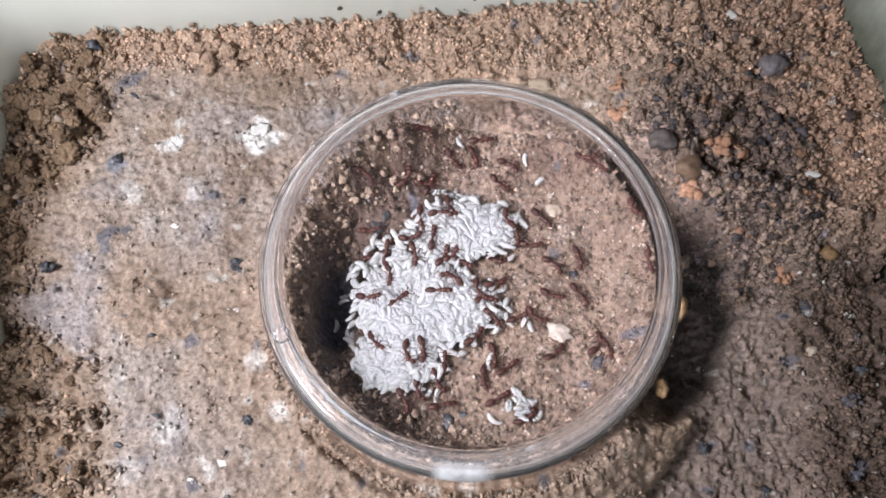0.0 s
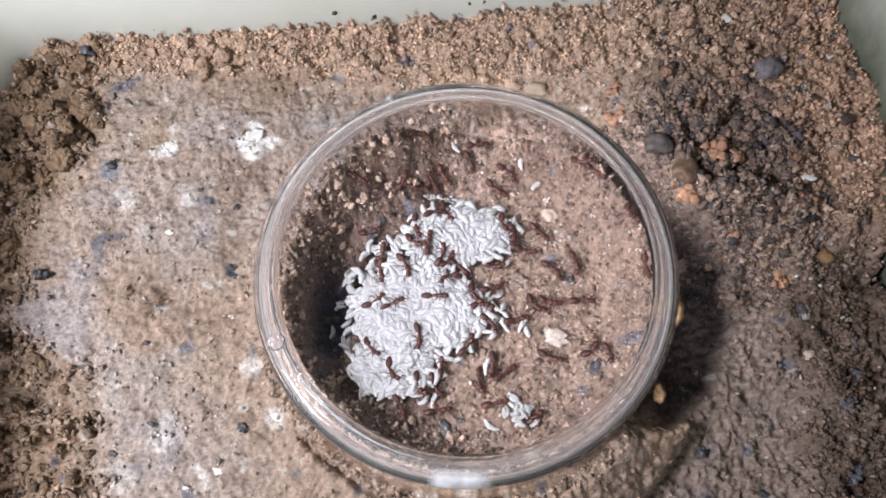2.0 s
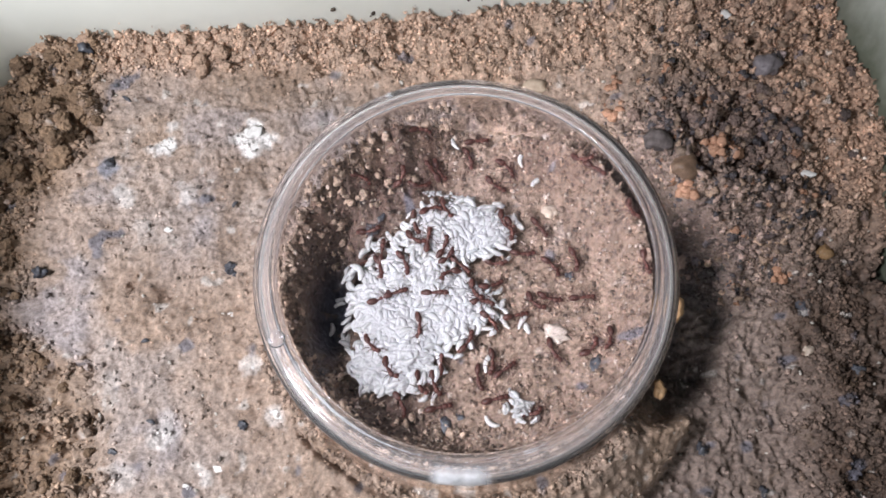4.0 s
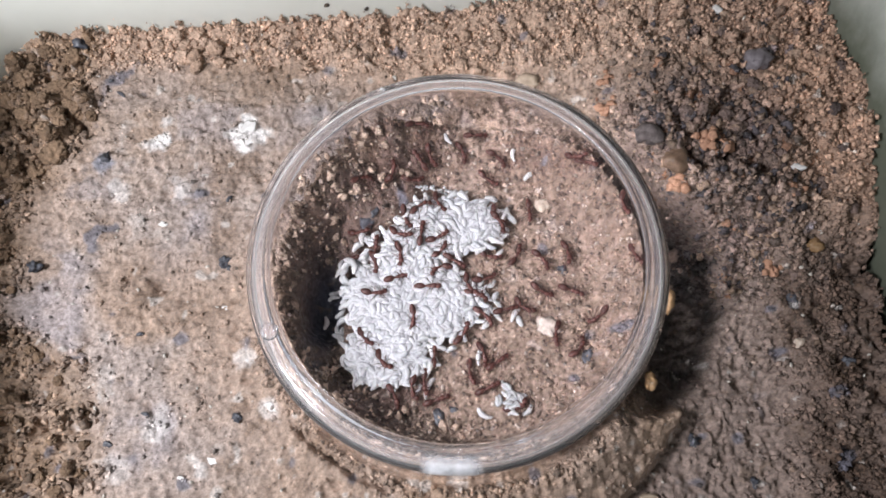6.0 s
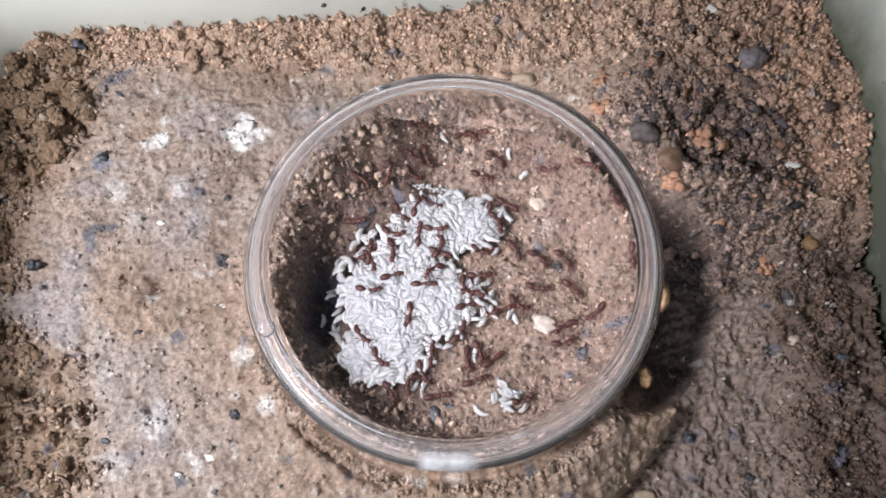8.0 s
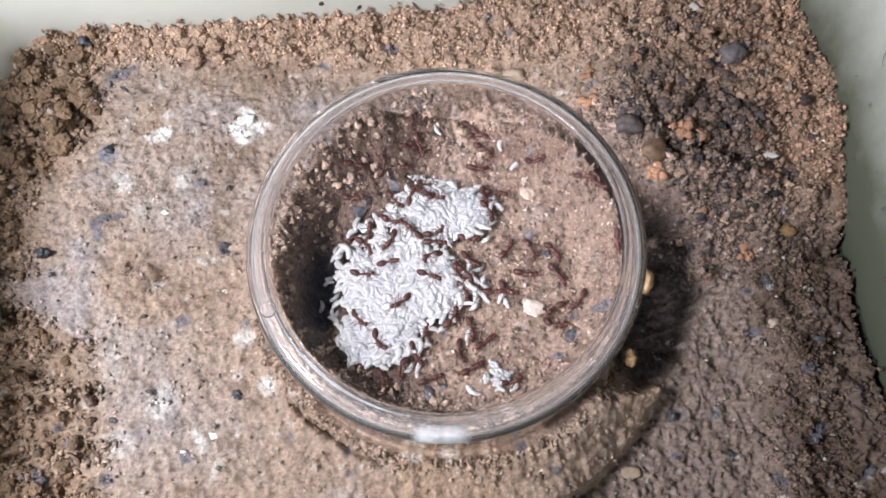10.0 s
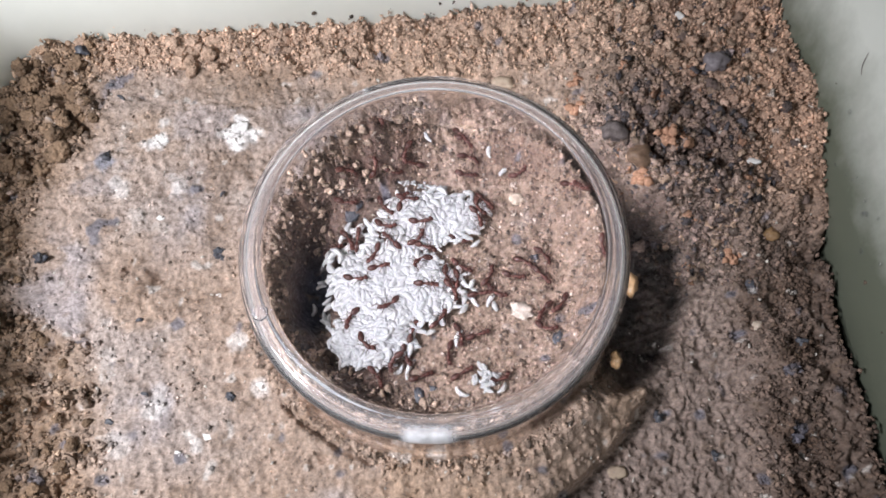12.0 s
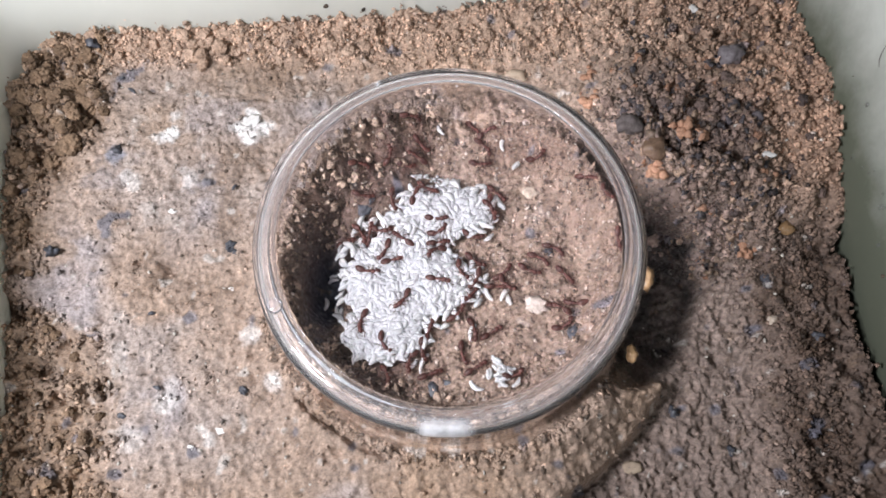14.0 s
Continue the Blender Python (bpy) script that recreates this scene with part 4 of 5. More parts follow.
def larva_mesh(curl, length=2.9):
    pts, rad = [], []
    for k in range(11):
        s = k / 10
        a = curl * (s - 0.5)
        pts.append((length / max(curl, 0.05) * math.sin(a), length / max(curl, 0.05) * (math.cos(a) - 1) + 0.3, 0.1 * math.sin(3 * s)))
        rad.append((0.09 + 0.37 * math.sin(math.pi * (0.06 + 0.86 * s)) ** 0.7 * (0.6 + 0.5 * s)) * (1 + 0.05 * (k % 2)))
    return tube(pts, rad, 9)


def heap(x, y):
    """The surface of the brood pile."""
    return ground(x, y) + 2.6 * brood_mask(x, y, 0.45) * (1 + 0.35 * fbm(x, y, 5, 71) + 0.1 * fbm(x, y, 2.2, 73, 2))


def make_brood():
    forms = []
    for n, (bow, length) in enumerate(((0.14, 2.0), (0.5, 2.3), (-0.48, 2.55))):
        forms.append(tagged(link_mesh("pupa", pupa_mesh(bow, length), PUPA), "naked white ant pupa in the brood pile", "ant pupa", "brood pile"))
    for curl in (0.7, 1.5):
        forms.append(tagged(link_mesh("larva", larva_mesh(curl, 2.9), LARVA), "white ant larva in the brood pile", "ant larva", "brood pile"))
    local = random.Random(3)
    spots = []
    tries = 0
    while len(spots) < 295 and tries < 60000:
        tries += 1
        x, y = local.uniform(-23, 9), local.uniform(-19, 19)
        if local.random() > float(brood_mask(x, y, 0.12)) + 0.34 * float(brood_mask(x, y, 0.42)) or math.hypot(x + 15.0, y - 12.5) < 4.0 or math.hypot(x - 1.5, y - 3.5) < 2.2:
            continue
        near = 1.1 if tries < 30000 else 0.85
        if all((x - a) ** 2 + (y - b) ** 2 > near * near for a, b in spots):
            spots.append((x, y))
    used = set()
    for n, (x, y) in enumerate(spots):
        kind = local.choice((0, 0, 1, 1, 2, 2, 3, 4)) if y > -4 else local.choice((0, 0, 1, 2, 2, 3))
        m = at(x, y, float(heap(x, y)) + local.uniform(0.45, 0.75), local.uniform(-40, 40), local.uniform(-14, 14), local.uniform(0, 360))
        size = local.uniform(0.8, 1.12)
        ob = forms[kind] if kind not in used else copy_thing(forms[kind], m)
        used.add(kind)
        ob.matrix_basis = m @ Matrix.Diagonal((size, size, size, 1))
    # the lower layers of the pile
    form = pupa_mesh(0.38, 2.1)
    form.verts.index_update()
    verts = np.array([v.co[:] for v in form.verts])
    quads = np.array([[v.index for v in f.verts] for f in form.faces if len(f.verts) == 4])
    form.free()
    n = 3000
    x, y = scatter(n, lambda x, y: np.maximum(packed_mask(x, y), 0.12 * brood_mask(x, y, 0.15)) * (np.hypot(x + 15, y - 12.5) > 4), -23, 9, -19, 19)
    z = heap(x, y) + 0.5 - 0.35 * rng.random(n)
    a, b = rng.uniform(0, 2 * np.pi, n), rng.uniform(-0.25, 0.25, n)
    ax = np.stack([np.cos(a) * np.cos(b), np.sin(a) * np.cos(b), np.sin(b)], -1)
    sd = np.stack([-np.sin(a), np.cos(a), 0 * a], -1)
    basis = np.stack([ax, sd, np.cross(ax, sd)], -1)
    allv = (np.einsum("nij,kj->nki", basis, verts) + np.c_[x, y, z][:, None]).reshape(-1, 3)
    allf = (quads[None] + (np.arange(n) * len(verts))[:, None, None]).reshape(-1, 4)
    tagged(raw_mesh("brood_bed", allv, allf, PACKED), "white ant pupae packed deep in the brood pile", "ant pupae", kind="stuff")
    # brood that lies apart
    single = (("larva", 1.2, -3.0, 26.6, 115, 3.2), ("larva", 0.9, -11.3, 27.4, 150, 2.9), ("larva", 1.7, 8.7, 23.7, 80, 3.2), ("pupa", 0.3, 11.6, 20.4, 38, 2.9),
              ("larva", 1.4, 3.6, -11.2, 75, 3.0), ("larva", 1.0, -4.4, -16.6, 70, 3.4), ("larva", 1.8, 4.4, -20.3, 150, 2.6), ("pupa", 0.1, -19.3, -8.0, 85, 3.2),
              ("larva", 0.8, 9.2, -4.4, 60, 2.4), ("pupa", 0.2, 10.0, -5.2, 110, 2.2), ("pupa", 0.2, 5.2, -3.2, 130, 2.6), ("larva", 1.2, 6.4, -4.4, 120, 2.4))
    for kind, curve, x, y, turn, length in single:
        bm = larva_mesh(curve, length * 1.12) if kind == "larva" else pupa_mesh(curve, length * 0.85)
        ob = link_mesh(kind, bm, LARVA if kind == "larva" else PUPA)
        ob.matrix_basis = at(x, y, float(ground(x, y)) + 0.35, 0, 0, turn)
        tagged(ob, "white ant " + kind + " lying apart on the nest floor", "ant " + kind, "scattered brood")
    for k in range(22):
        x, y = 8.2 + local.gauss(0, 1.15), -18.3 + local.gauss(0, 1.0)
        ob = copy_thing(forms[k % 3], at(x, y, float(ground(x, y)) + 0.4 + 0.7 * math.exp(-((x - 8.4) ** 2 + (y + 18.3) ** 2) / 3), local.uniform(-20, 20), local.uniform(-25, 25), local.uniform(0, 360)))
        ob.scale = (0.82, 0.82, 0.82)
        tagged(ob, "white ant pupa in a small pile near the dish wall", "ant pupa", "small brood pile")
    # a row of eggs along the upper edge of the chamber
    for k in range(44):
        s = k / 43
        x, y = -7.6 + 8.4 * s + local.gauss(0, 0.2), 17.5 - 0.3 * s + local.gauss(0, 0.3)
        bm = lump(k, 0.3, (1.0, 0.8, 0.8), 0.05, 2)
        ob = link_mesh("egg", bm, PUPA)
        ob.matrix_basis = at(x, y, float(ground(x, y)) + 0.5 + local.random() * 0.5)
        tagged(ob, "tiny white ant egg at the edge of the chamber", "ant egg", "egg cluster")


# ---- ants ----
def egg_shape(cx, cz, rx, ry, rz, pinch=0.0, steps=(14, 10)):
    bm = bmesh.new()
    bmesh.ops.create_uvsphere(bm, u_segments=steps[0], v_segments=steps[1], radius=1.0)
    for v in bm.verts:
        p = v.co.copy()
        k = 1 - pinch * p.x
        v.co = (cx + p.x * rx, p.y * ry * k, cz + p.z * rz * k)
    return bm


JOINTS = {}      # where each leg and antenna turns, and its share in the gait


def build_ant(bent):
    """A worker ant with its head along x, its feet at z = 0; bent: how far head and abdomen turn to one side, in degrees."""
    ant = new("ant")
    ant.scale = (1.02, 1.02, 1.02)
    b = math.radians(bent)
    head = part("head", joined(egg_shape(0.36, 0, 0.48, 0.43, 0.36, -0.10), egg_shape(0.80, -0.08, 0.18, 0.20, 0.08)), ANT_RED, ant)
    head.matrix_basis = at(0.78 * math.cos(b * 0.4), 0.78 * math.sin(b * 0.4), 0.78, 0, 14, bent)
    part("thorax", joined(egg_shape(0.40, 0.80, 0.58, 0.42, 0.38), egg_shape(-0.30, 0.74, 0.58, 0.32, 0.32, -0.10)), ANT_RED, ant)
    part("waist", joined(egg_shape(-0.83, 0.72, 0.26, 0.21, 0.24), egg_shape(-1.12, 0.72, 0.24, 0.26, 0.25)), ANT_RED, ant)
    tail = part("abdomen", egg_shape(-0.74, 0, 0.94, 0.55, 0.52, -0.10, (16, 12)), ANT_DARK, ant, "glossy dark brown abdomen")
    tail.matrix_basis = at(-1.18, 0, 0.74, 0, -6, -bent * 0.9)
    for side in (1, -1):
        for x0, x1, x2, reach in ((0.62, 1.05, 1.55, 1.35), (0.30, 0.25, 0.10, 1.55), (0.02, -0.65, -1.35, 1.55)):
            knee = (x1, side * reach * 0.55, 1.05)
            bm = joined(tube([(x0, side * 0.18, 0.68), ((x0 + x1) / 2, side * reach * 0.36, 0.92), knee], (0.065, 0.07, 0.05), 5),
                        tube([knee, ((x1 + x2) / 2, side * reach * 0.82, 0.55), (x2, side * reach, 0.06), (x2 + 0.12, side * reach * 1.12, 0.02)], (0.05, 0.045, 0.034, 0.025), 5))
            leg = part("leg", bm, ANT_DARK, ant)
            JOINTS[leg.data.name] = (Vector((x0, side * 0.18, 0.68)), side * (-1 if x1 == 0.25 else 1), side)
        bm = joined(tube([(0.62, side * 0.18, 0.14), (0.95, side * 0.55, 0.28), (1.08, side * 0.68, 0.26)], (0.045, 0.05, 0.05), 5),
                    tube([(1.08, side * 0.68, 0.26), (1.40, side * 0.52, 0.05), (1.72, side * 0.42, -0.12)], (0.05, 0.055, 0.075), 5))
        antenna = part("antenna", bm, ANT_RED, head)
        JOINTS[antenna.data.name] = (Vector((0.62, side * 0.18, 0.14)), side, side)
    return tagged(ant, "glossy reddish-brown worker ant tending the white brood", "ant", "worker ants")


def ride(x, y, heading):
    """The pose of an ant standing on the brood or the floor, tipped with the slope."""
    z = float(max(heap(x, y), ground(x, y)))
    ca, sa = math.cos(math.radians(heading)), math.sin(math.radians(heading))
    reach = 1.6
    fore, aft = float(heap(x + ca * reach, y + sa * reach)), float(heap(x - ca * reach, y - sa * reach))
    pitch = -math.degrees(math.atan2(max(-2.0, min(2.0, fore - aft)), 2 * reach))
    return at(x, y, max(z, (fore + aft) / 2) + 0.1 + 0.35 * float(brood_mask(x, y, 0.2)), 0, 0, heading) @ pose(0, 0, 0, 0, pitch, 0)


ANTS = []


def make_ants(count):
    forms = [build_ant(bent) for bent in (0, 22, -22, 38)]
    for n in range(count):
        ANTS.append(forms[n] if n < 4 else copy_thing(forms[n % 4], at(0, 0, 13)))


def crawl(rows):
    """One ant, by its way: seconds, x, y and heading."""
    ant = ANTS.pop()
    if math.hypot(rows[0][1], rows[0][2]) > 27.6:
        rows = tuple((t, x * 27.4 / max(27.4, math.hypot(x, y)), y * 27.4 / max(27.4, math.hypot(x, y)), a) for t, x, y, a in rows)
    if brood_mask(rows[0][1], rows[0][2], 0.15) < 0.5:
        tagged(ant, "glossy reddish-brown worker ant on the earth of the nest floor")
    if rows[0][0] > 0:
        rows = ((0, *rows[0][1:]),) + rows
    if rows[-1][0] < 14:
        rows = rows + ((14, *rows[-1][1:]),)
    keys = []
    for a, b in zip(rows, rows[1:]):
        steps = max(1, int(abs(b[3] - a[3]) // 80) + 1)
        for k in range(steps):
            s = k / steps
            keys.append((a[0] + (b[0] - a[0]) * s, ride(a[1] + (b[1] - a[1]) * s, a[2] + (b[2] - a[2]) * s, a[3] + (b[3] - a[3]) * s)))
    keys.append((rows[-1][0], ride(*rows[-1][1:])))
    walk(ant, keys)
    step_out(ant, rows)


def swing(piece, angle, lift=0.0):
    """A leg or an antenna turned about its joint."""
    hip = JOINTS[piece.data.name][0] * MM
    turn = pose(0, 0, 0, lift, 0, angle)
    return Matrix.Translation(hip) @ turn @ Matrix.Translation(-hip)


def step_out(ant, rows):
    """Legs in two sets of three that step in turn as the ant gets on, and antennae that feel about."""
    ways = []
    gait = 1
    for a, b in zip(rows, rows[1:]):
        gone = math.hypot(b[1] - a[1], b[2] - a[2]) + abs(b[3] - a[3]) / 40
        steps = max(1, min(int(gone / 0.7), int((b[0] - a[0]) / 0.25)))
        for k in range(steps):
            ways.append((a[0] + (b[0] - a[0]) * k / steps, gait * (0.25 + 0.75 * min(1.0, gone / 1.5))))
            gait = -gait
    ways.append((rows[-1][0], gait * 0.3))
    local = random.Random(int(1000 + rows[0][1] * 37 + rows[0][2] * 91))
    for piece in ant.children_recursive:
        if piece.name.startswith("leg"):
            _, share, side = JOINTS[piece.data.name]
            walk(piece, [(t, swing(piece, 13 * g * share, side * 4 * max(0.0, g * share))) for t, g in ways])
        elif piece.name.startswith("antenna"):
            side = JOINTS[piece.data.name][2]
            walk(piece, [(t, swing(piece, side * local.uniform(-14, 20), local.uniform(-8, 12))) for t in (0, 1.1, 2.0, 2.8, 3.9, 5.2, 6.1, 6.9, 7.8, 9.3, 10.4, 11.2, 12.1, 13.1, 14)])


# ---- build ----
make_ground()
make_tray()
slab("table", -330, 330, -270, 300, -31, -1.2, TABLE, "plain brown laminate table under the tray", "table")
make_dish()
make_stones()
make_brood()
make_crumbs()
make_clods()
make_wall_specks()
make_tray_marks()
make_ants(63)


def motions():
    crawl(((0, -5.1, 13.4, 2), (3, -5.8, 14.7, 18), (6, -6.8, 14.0, 34), (8, -6.9, 14.1, 65)))
    crawl(((0, -8.9, 11.8, -77), (3, -8.9, 11.3, -73), (6, -9.4, 11.3, -64), (8, -9.5, 11.6, -45), (10.5, -9.8, 12.1, -40), (12, -9.9, 11.9, -45), (14, -11.0, 11.9, -77)))
    crawl(((0, -14.2, 6.7, 85), (3, -14.2, 7.2, 85), (6, -14.1, 6.8, 85), (8, -14.5, 5.9, 85), (10.5, -14.1, 7.0, 85), (12, -14.6, 6.8, 85), (14, -14.7, 6.7, 80)))
    crawl(((0, -9.8, 8.5, 24), (3, -8.1, 8.4, -30), (6, -9.7, 8.3, -14), (8, -10.3, 8.1, -9), (12, -9.3, 8.4, -9), (14, -12.2, 6.4, -4)))
    crawl(((0, -9.3, 5.3, -77), (3, -10.2, 4.2, -58), (6, -9.9, 4.6, -82), (8, -10.6, 4.9, -82), (10.5, -10.5, 4.0, -126), (12, -11.6, 2.9, -120), (14, -12.0, 2.3, -120)))
    crawl(((0, -4.4, 6.2, 64), (3, -4.0, 7.9, 78), (6, -3.3, 8.4, 28), (8, -3.1, 9.2, 2), (10.5, -2.0, 13.6, 1), (12, -2.9, 9.5, 7), (14, -2.5, 8.9, 1)))
    crawl(((0, -1.2, 4.9, -24), (3, -1.0, 4.8, -40), (6, -0.5, 4.2, -30), (8, -2.2, 5.2, -20), (10.5, -2.1, 5.0, 1), (12, -2.1, 4.9, -20), (14, -2.0, 4.8, 12)))
    crawl(((0, -3.6, 2.4, 161), (3, -3.6, 3.1, 213), (6, -4.0, 2.7, 213), (8, -4.4, 2.0, 219), (10.5, -3.8, 2.3, 213), (12, -3.8, 2.2, 218), (14, -3.7, 2.9, 213)))
    crawl(((0, -13.3, 1.7, -81), (3, -14.4, 3.7, -72), (6, -14.0, 3.3, -76), (8, -14.0, 3.4, -62), (10.5, -14.7, 4.3, -44), (12, -15.9, 5.6, -58), (14, -16.0, 5.6, -58)))
    crawl(((0, -15.9, -1.9, 2), (3, -14.0, -1.3, 44), (6, -13.4, -1.7, 7), (8, -13.7, -1.6, 2), (10.5, -14.3, -1.4, -2), (12, -13.9, -1.4, 1), (14, -14.2, -1.2, -4)))
    crawl(((0, -11.4, -1.7, 39), (3, -11.6, -1.2, 28), (6, -9.9, 1.3, 18)))
    crawl(((0, -9.6, -11.3, -66), (3, -11.6, -13.5, -56), (6, -11.5, -13.3, -47), (8, -11.5, -13.4, -47), (10.5, -11.2, -13.3, -57), (12, -11.7, -13.2, -42), (14, -11.0, -14.2, -57)))
    crawl(((0, -7.1, -10.6, -82), (3, -7.4, -6.7, -87), (6, -7.3, -6.2, -92), (8, -7.4, -6.2, -101), (10.5, -8.6, -6.6, -147), (12, -8.8, -6.3, -147), (14, -8.5, -6.7, -126)))
    crawl(((0, -4.6, -15.2, -57), (3, -4.4, -14.8, -57), (6, -5.1, -16.2, -82), (8, -4.7, -15.1, -58), (10.5, -5.2, -14.9, -58), (12, -5.1, -14.7, -67), (14, -4.7, -14.7, -78)))
    crawl(((0, -3.2, -18.4, 13), (3, -3.4, -18.3, 12), (6, -2.6, -18.2, 22), (8, -1.8, -18.1, 12), (10.5, -2.1, -18.4, 22), (12, -1.9, -17.6, 22), (14, -2.7, -18.3, 22)))
    crawl(((0, 1.4, -0.4, -59), (3, 1.3, -0.1, -59), (6, 1.6, -0.2, -60), (8, 1.6, -0.9, -60)))
    crawl(((0, 3.0, -1.3, 2), (3, 2.9, -1.4, 2), (6, 3.2, -1.4, -19), (8, 3.2, -1.4, -9), (10.5, 3.2, -0.7, -60), (14, 3.3, -4.9, -127)))
    crawl(((0, 1.3, -7.3, 48), (3, 0.5, -7.7, 62), (6, 1.1, -7.4, 62), (8, 1.2, -7.6, 62), (10.5, 0.9, -7.9, 62), (12, 0.7, -7.7, 53), (14, 1.4, -7.8, 48)))
    crawl(((0, 8.5, -3.7, 23), (3, 8.6, -3.2, 17), (6, 8.1, -3.4, 17), (8, 8.4, -3.7, 22), (10.5, 8.4, -3.3, 1), (12, 7.8, -3.1, 12), (14, 8.4, -3.0, 1)))
    crawl(((0, 11.0, -4.0, -29), (3, 11.5, -0.8, -40), (6, 10.9, -3.3, -30), (8, 10.6, -3.3, -30), (10.5, 10.4, -3.4, -30), (12, 10.5, -3.2, -25), (14, 9.7, -2.9, -41)))
    crawl(((0, 4.2, -11.0, -84), (3, 4.4, -11.6, -99), (6, 4.3, -11.5, -74), (8, 4.3, -11.7, -74), (10.5, 4.1, -10.5, -79), (12, 4.1, -11.1, -74), (14, 4.1, -11.2, -74)))
    crawl(((0, 2.5, -14.5, -83), (3, 2.3, -13.9, -79), (6, 2.1, -14.4, -78), (8, 2.2, -12.7, -79), (10.5, 2.1, -14.6, -79), (12, 2.0, -14.2, -93), (14, 2.1, -15.3, -74)))
    crawl(((0, 5.3, -16.8, 32), (3, 5.4, -16.8, 12), (6, 5.4, -16.0, 27), (8, 4.0, -15.4, 22), (10.5, 4.8, -16.6, 32), (12, 4.9, -16.8, 32), (14, 4.8, -16.9, 32)))
    crawl(((0, 9.8, -19.6, 41), (3, 11.1, -18.7, 12), (6, 9.9, -19.0, 27), (8, 11.4, -18.5, 22), (10.5, 11.0, -18.7, 22), (12, 11.2, -17.9, 22), (14, 11.0, -18.3, 22)))
    crawl(((0, 7.4, 10.2, -71), (3, 7.4, 10.8, -85), (6, 6.6, 11.1, -61), (8, 6.9, 10.8, -61)))
    crawl(((0, 10.4, 8.6, 2), (3, 9.7, 8.0, -9), (6, 9.6, 6.4, 67), (8, 9.6, 7.0, 119), (10.5, 10.4, 3.7, 52), (12, 9.1, 0.7, 67), (14, 9.4, -0.0, 43)))
    crawl(((0, 12.0, 13.3, -41), (3, 12.3, 11.3, -42), (6, 11.5, 13.5, -86), (8, 8.9, 14.4, -31), (10.5, 8.4, 14.9, -10), (12, 8.4, 14.0, -42), (14, 8.1, 14.3, -42)))
    crawl(((0, 4.4, 5.5, -14), (3, 5.1, 5.4, 2), (6, 5.4, 5.4, -9), (8, 4.7, 5.8, -9), (10.5, 3.8, 6.0, 1), (12, 3.8, 6.5, -10), (14, 3.9, 6.0, -10)))
    crawl(((0, 14.0, 5.1, -41), (3, 14.5, 5.1, -46), (6, 13.9, 5.1, -52), (8, 14.2, 5.0, -41), (10.5, 14.6, 3.6, -72), (12, 15.7, 2.7, -31), (14, 15.7, 2.3, -31)))
    crawl(((0, 13.9, -0.2, -14), (3, 14.1, -0.4, -9), (6, 13.8, -0.4, -25), (8, 14.0, -0.2, -9), (10.5, 13.7, -0.2, -4), (12, 13.7, 0.1, -9), (14, 13.9, -0.1, -20)))
    crawl(((0, 18.1, -0.0, -51), (3, 19.5, 0.2, 12), (6, 18.8, -0.1, -20), (8, 19.6, -0.4, -41), (10.5, 18.6, -0.2, -52), (12, 18.4, 0.2, -47), (14, 20.0, -0.9, -47)))
    crawl(((0, 20.7, -7.4, 69), (3, 20.5, -7.3, 50), (6, 19.6, -9.1, 60), (8, 18.1, -9.1, 22), (12, 19.2, -9.3, -14), (14, 19.7, -9.4, 32)))
    crawl(((0, 21.9, -9.9, -77), (3, 22.3, -9.4, -87), (6, 22.3, -4.5, -143), (8, 22.5, -4.5, -143), (10.5, 21.6, -5.2, -129), (12, 21.0, -5.1, -129), (14, 20.8, -5.8, -189)))
    crawl(((0, 14.1, -9.3, 42), (3, 13.9, -9.7, -45), (6, 15.6, -7.7, -93), (8, 17.2, -6.5, -148), (10.5, 17.5, -6.4, -134), (12, 17.9, -6.2, -124), (14, 18.1, -6.2, -200)))
    crawl(((0, 21.2, 20.0, -43), (3, 21.8, 20.0, -43), (6, 23.3, 21.0, -33), (8, 23.7, 19.9, -33), (10.5, 24.5, 15.0, -21)))
    crawl(((0, 27.2, 12.2, -64), (3, 26.7, 11.7, -64), (6, 26.9, 11.8, -74), (8, 26.7, 12.1, -64), (10.5, 25.8, 13.1, -54), (12, 25.2, 13.6, -48), (14, 27.4, 10.9, -64)))
    crawl(((0, 6.2, 22.4, -31), (3, 6.6, 22.1, -42), (6, 6.2, 22.7, -42), (8, 6.7, 22.5, -37), (10.5, 5.8, 22.6, -32), (12, 5.4, 22.4, -21), (14, 5.5, 23.1, -43)))
    crawl(((0, -3.8, 22.8, -46), (3, -4.9, 20.6, -51), (6, -5.7, 22.4, -60), (8, -5.6, 22.1, -60), (10.5, -6.3, 22.7, -60), (12, -6.8, 22.5, -105), (14, -6.2, 22.8, -32)))
    crawl(((0, -7.4, 19.2, 66), (3, -6.7, 20.9, 134), (6, -7.9, 21.9, 134), (10.5, -8.5, 21.8, 192), (12, -5.9, 20.9, 181), (14, -7.6, 20.7, 159)))
    crawl(((0, -11.1, 19.4, 61), (3, -11.0, 19.6, 66), (6, -11.6, 19.5, 75), (8, -11.7, 19.2, 85), (10.5, -12.0, 18.9, 84), (12, -11.8, 19.5, 85), (14, -11.5, 20.3, 80)))
    crawl(((0, -10.0, 29.2, 2), (3, -9.5, 28.6, 7), (6, -8.2, 28.1, 7), (8, -7.6, 28.8, 1), (10.5, -8.3, 27.7, -61), (12, -11.4, 26.6, -41), (14, -8.2, 27.0, 1)))
    crawl(((0, -16.6, 9.9, 2), (3, -15.8, 10.6, 13), (6, -16.6, 9.0, 2), (10.5, -16.7, 12.4, 1), (14, -15.8, 12.5, 1)))
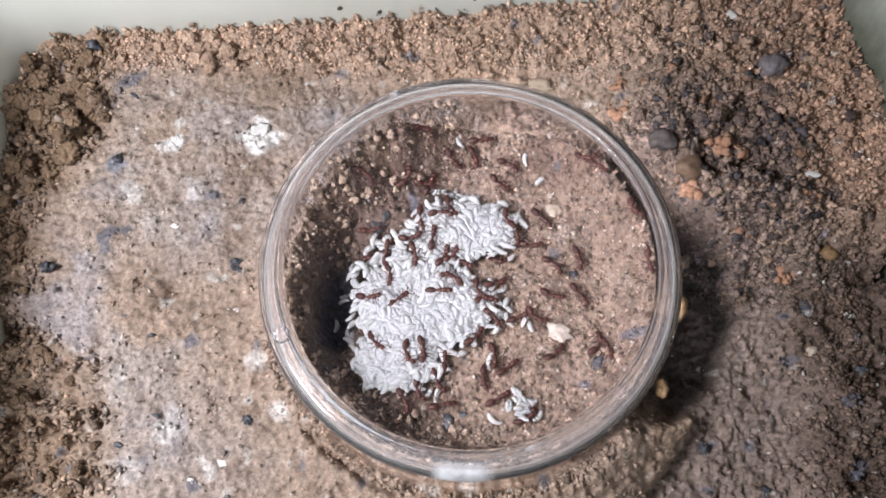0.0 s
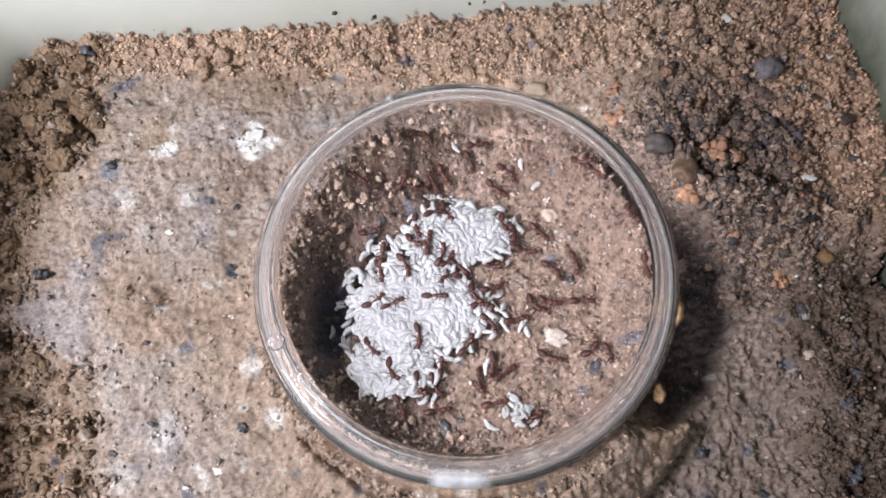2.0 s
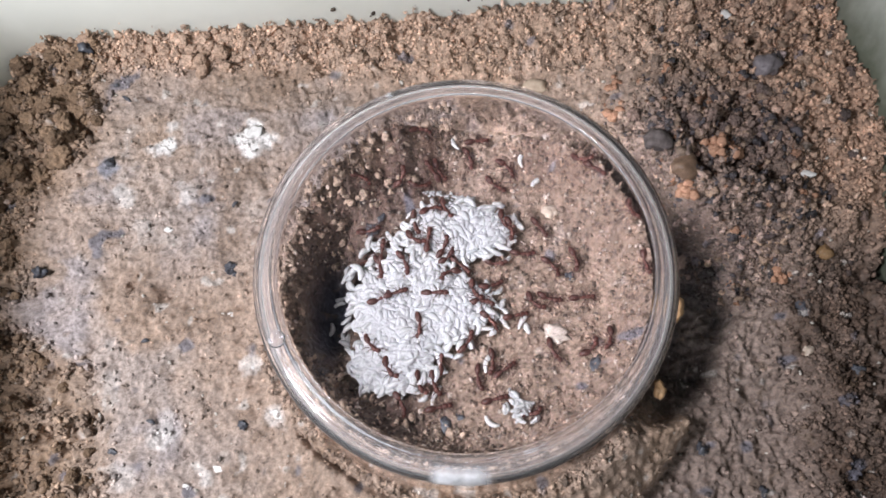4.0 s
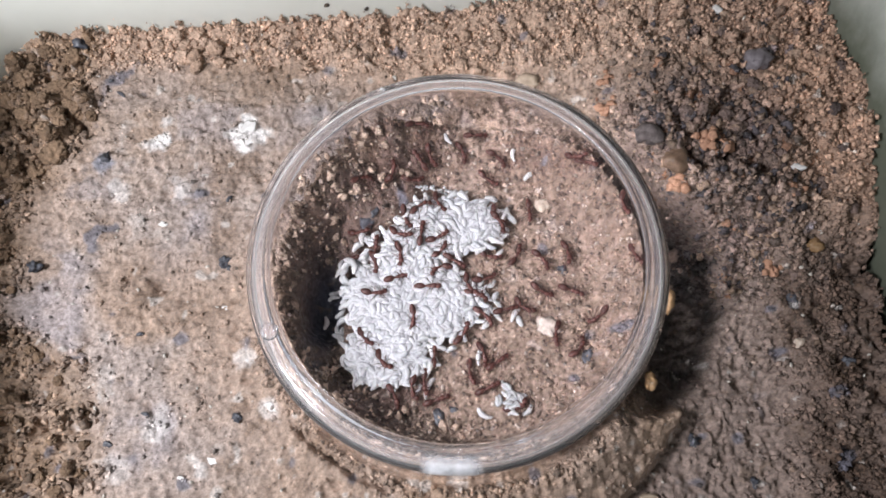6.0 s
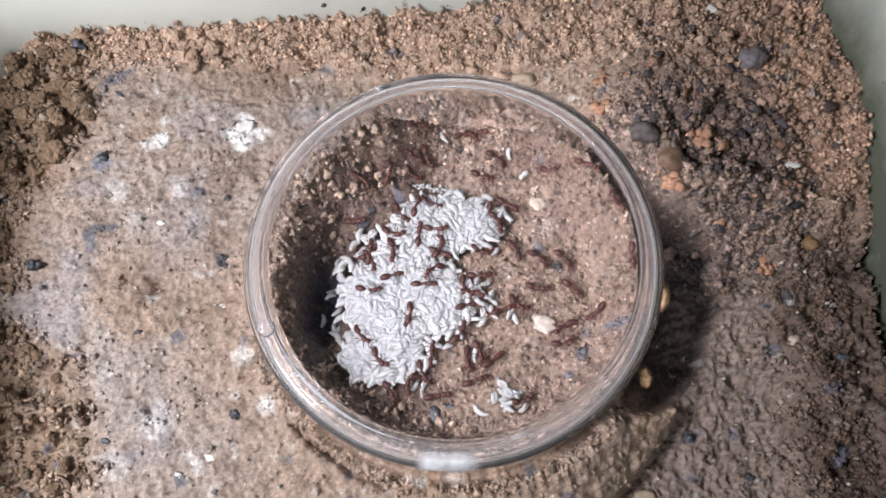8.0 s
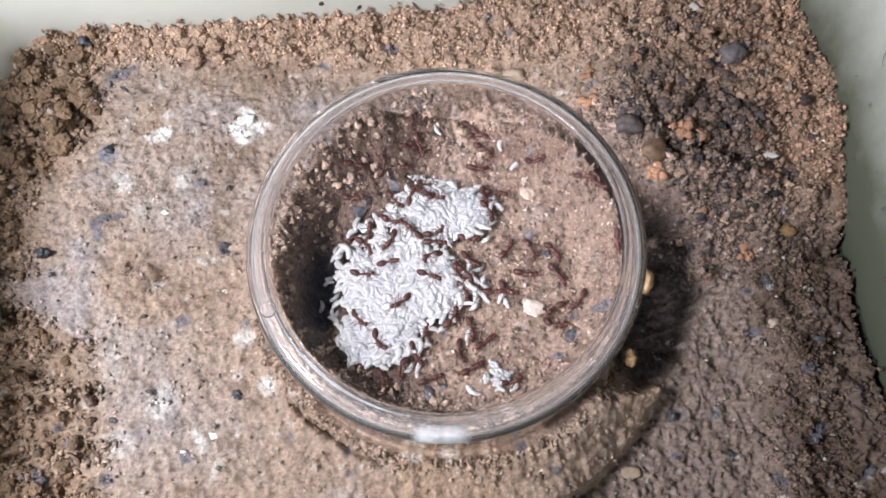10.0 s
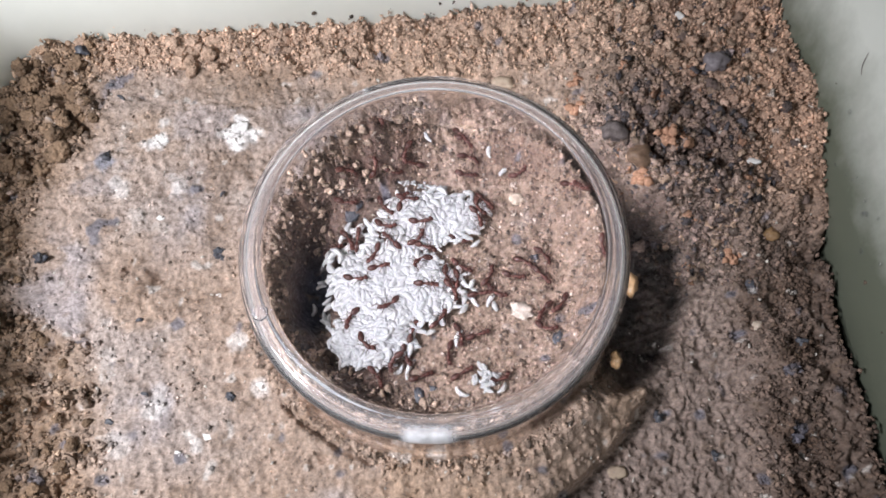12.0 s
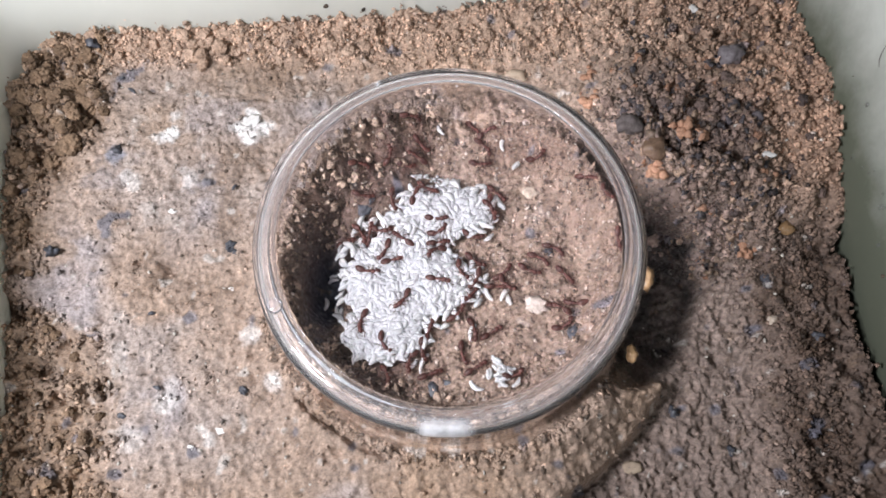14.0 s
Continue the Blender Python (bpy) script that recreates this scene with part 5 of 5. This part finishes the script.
    crawl(((0, -17.9, 5.0, 24), (3, -17.3, 4.6, 23), (6, -17.9, 4.7, 2), (8, -15.7, 4.1, 12), (10.5, -18.6, 5.0, 23), (14, -18.4, 5.1, 12)))
    crawl(((0, -7.6, -16.8, -66), (3, -6.9, -14.8, -57), (6, -6.9, -17.1, -77), (8, -7.1, -16.7, -102), (10.5, -7.7, -17.6, -102), (12, -7.3, -15.8, -117), (14, -6.9, -16.8, -107)))
    crawl(((3, 4.2, -4.6, -49), (6, 4.5, -5.0, -45), (8, 2.6, -3.4, 7), (10.5, 2.9, -3.9, -69), (12, 2.7, -3.1, -59), (14, 4.0, -2.4, -118)))
    crawl(((3, 29.0, 3.6, -74), (6, 28.7, 3.4, -64), (8, 28.2, 3.0, -74)))
    crawl(((3, 1.3, 26.6, 13), (6, 2.3, 26.9, 13), (8, 3.4, 27.1, 1), (10.5, 3.6, 26.7, -52)))
    crawl(((3, 19.1, 21.4, -21), (6, 19.9, 20.9, -10), (8, 16.2, 19.6, -4), (10.5, 15.3, 19.6, 1), (12, 14.8, 19.4, 28), (14, 15.3, 20.1, 23)))
    crawl(((3, -18.1, 17.5, -30), (6, -16.8, 17.1, 24), (8, -16.3, 16.8, -30), (10.5, -16.7, 17.5, 1)))
    crawl(((6, -3.8, 14.2, -60), (8, -4.2, 14.0, -20), (10.5, -4.6, 14.2, -20), (12, -5.7, 14.0, 1), (14, -4.4, 14.7, -21)))
    crawl(((6, -6.6, 9.3, 84), (8, -6.4, 9.0, 84), (10.5, -7.5, 6.8, 150), (12, -9.0, 6.2, 140), (14, -9.4, 5.3, 150)))
    crawl(((6, -2.9, 6.6, 54), (8, -2.6, 6.9, 74), (10.5, -2.1, 6.9, 23), (12, -3.5, 6.8, 49), (14, -2.1, 7.0, 33)))
    crawl(((6, 18.0, 6.2, -77), (8, 18.4, 4.8, -52), (10.5, 18.5, 3.9, -52), (12, 18.9, 3.9, -52), (14, 18.4, 4.2, -31)))
    crawl(((6, 4.5, 1.6, 23), (8, 4.4, 1.6, 7), (10.5, 3.9, 1.5, -40), (12, 4.3, 1.3, -30), (14, 4.3, 1.2, -30)))
    crawl(((6, -3.7, -10.8, 88), (8, -3.5, -11.0, 83), (10.5, -3.8, -10.7, 73), (12, -4.0, -9.9, 73), (14, -3.5, -10.7, 73)))
    crawl(((6, -8.1, 18.5, 13), (8, -7.9, 18.9, -20), (10.5, -8.7, 18.9, 1)))
    crawl(((6, 0.0, 23.7, -70), (8, 1.3, 26.6, 7), (10.5, 5.4, 24.6, -21), (12, 4.6, 25.3, -42), (14, 6.2, 25.7, 23)))
    crawl(((6, 4.6, 19.3, -31), (8, 4.5, 19.7, -15), (10.5, 5.2, 19.5, 1), (12, 5.0, 19.5, -5), (14, 5.2, 20.3, 1)))
    crawl(((8, -4.6, -0.3, 2), (10.5, -2.3, -1.7, -19), (12, -1.5, -2.1, -4), (14, -1.8, -2.4, -9)))
    crawl(((8, 5.9, 12.2, -61), (10.5, 6.2, 13.7, -61), (12, 6.9, 12.4, -61), (14, 6.6, 11.5, -71)))
    crawl(((8, -9.4, -18.5, -66), (10.5, -10.2, -19.6, -66), (12, -9.5, -18.5, -57), (14, -10.0, -19.5, -67)))
    crawl(((10.5, -14.5, -9.7, -47), (12, -15.1, -8.8, -115), (14, -15.2, -10.6, -100)))
    crawl(((10.5, 6.7, -11.8, 37), (12, 7.5, -10.3, 22), (14, 7.4, -10.8, 32)))


motions()
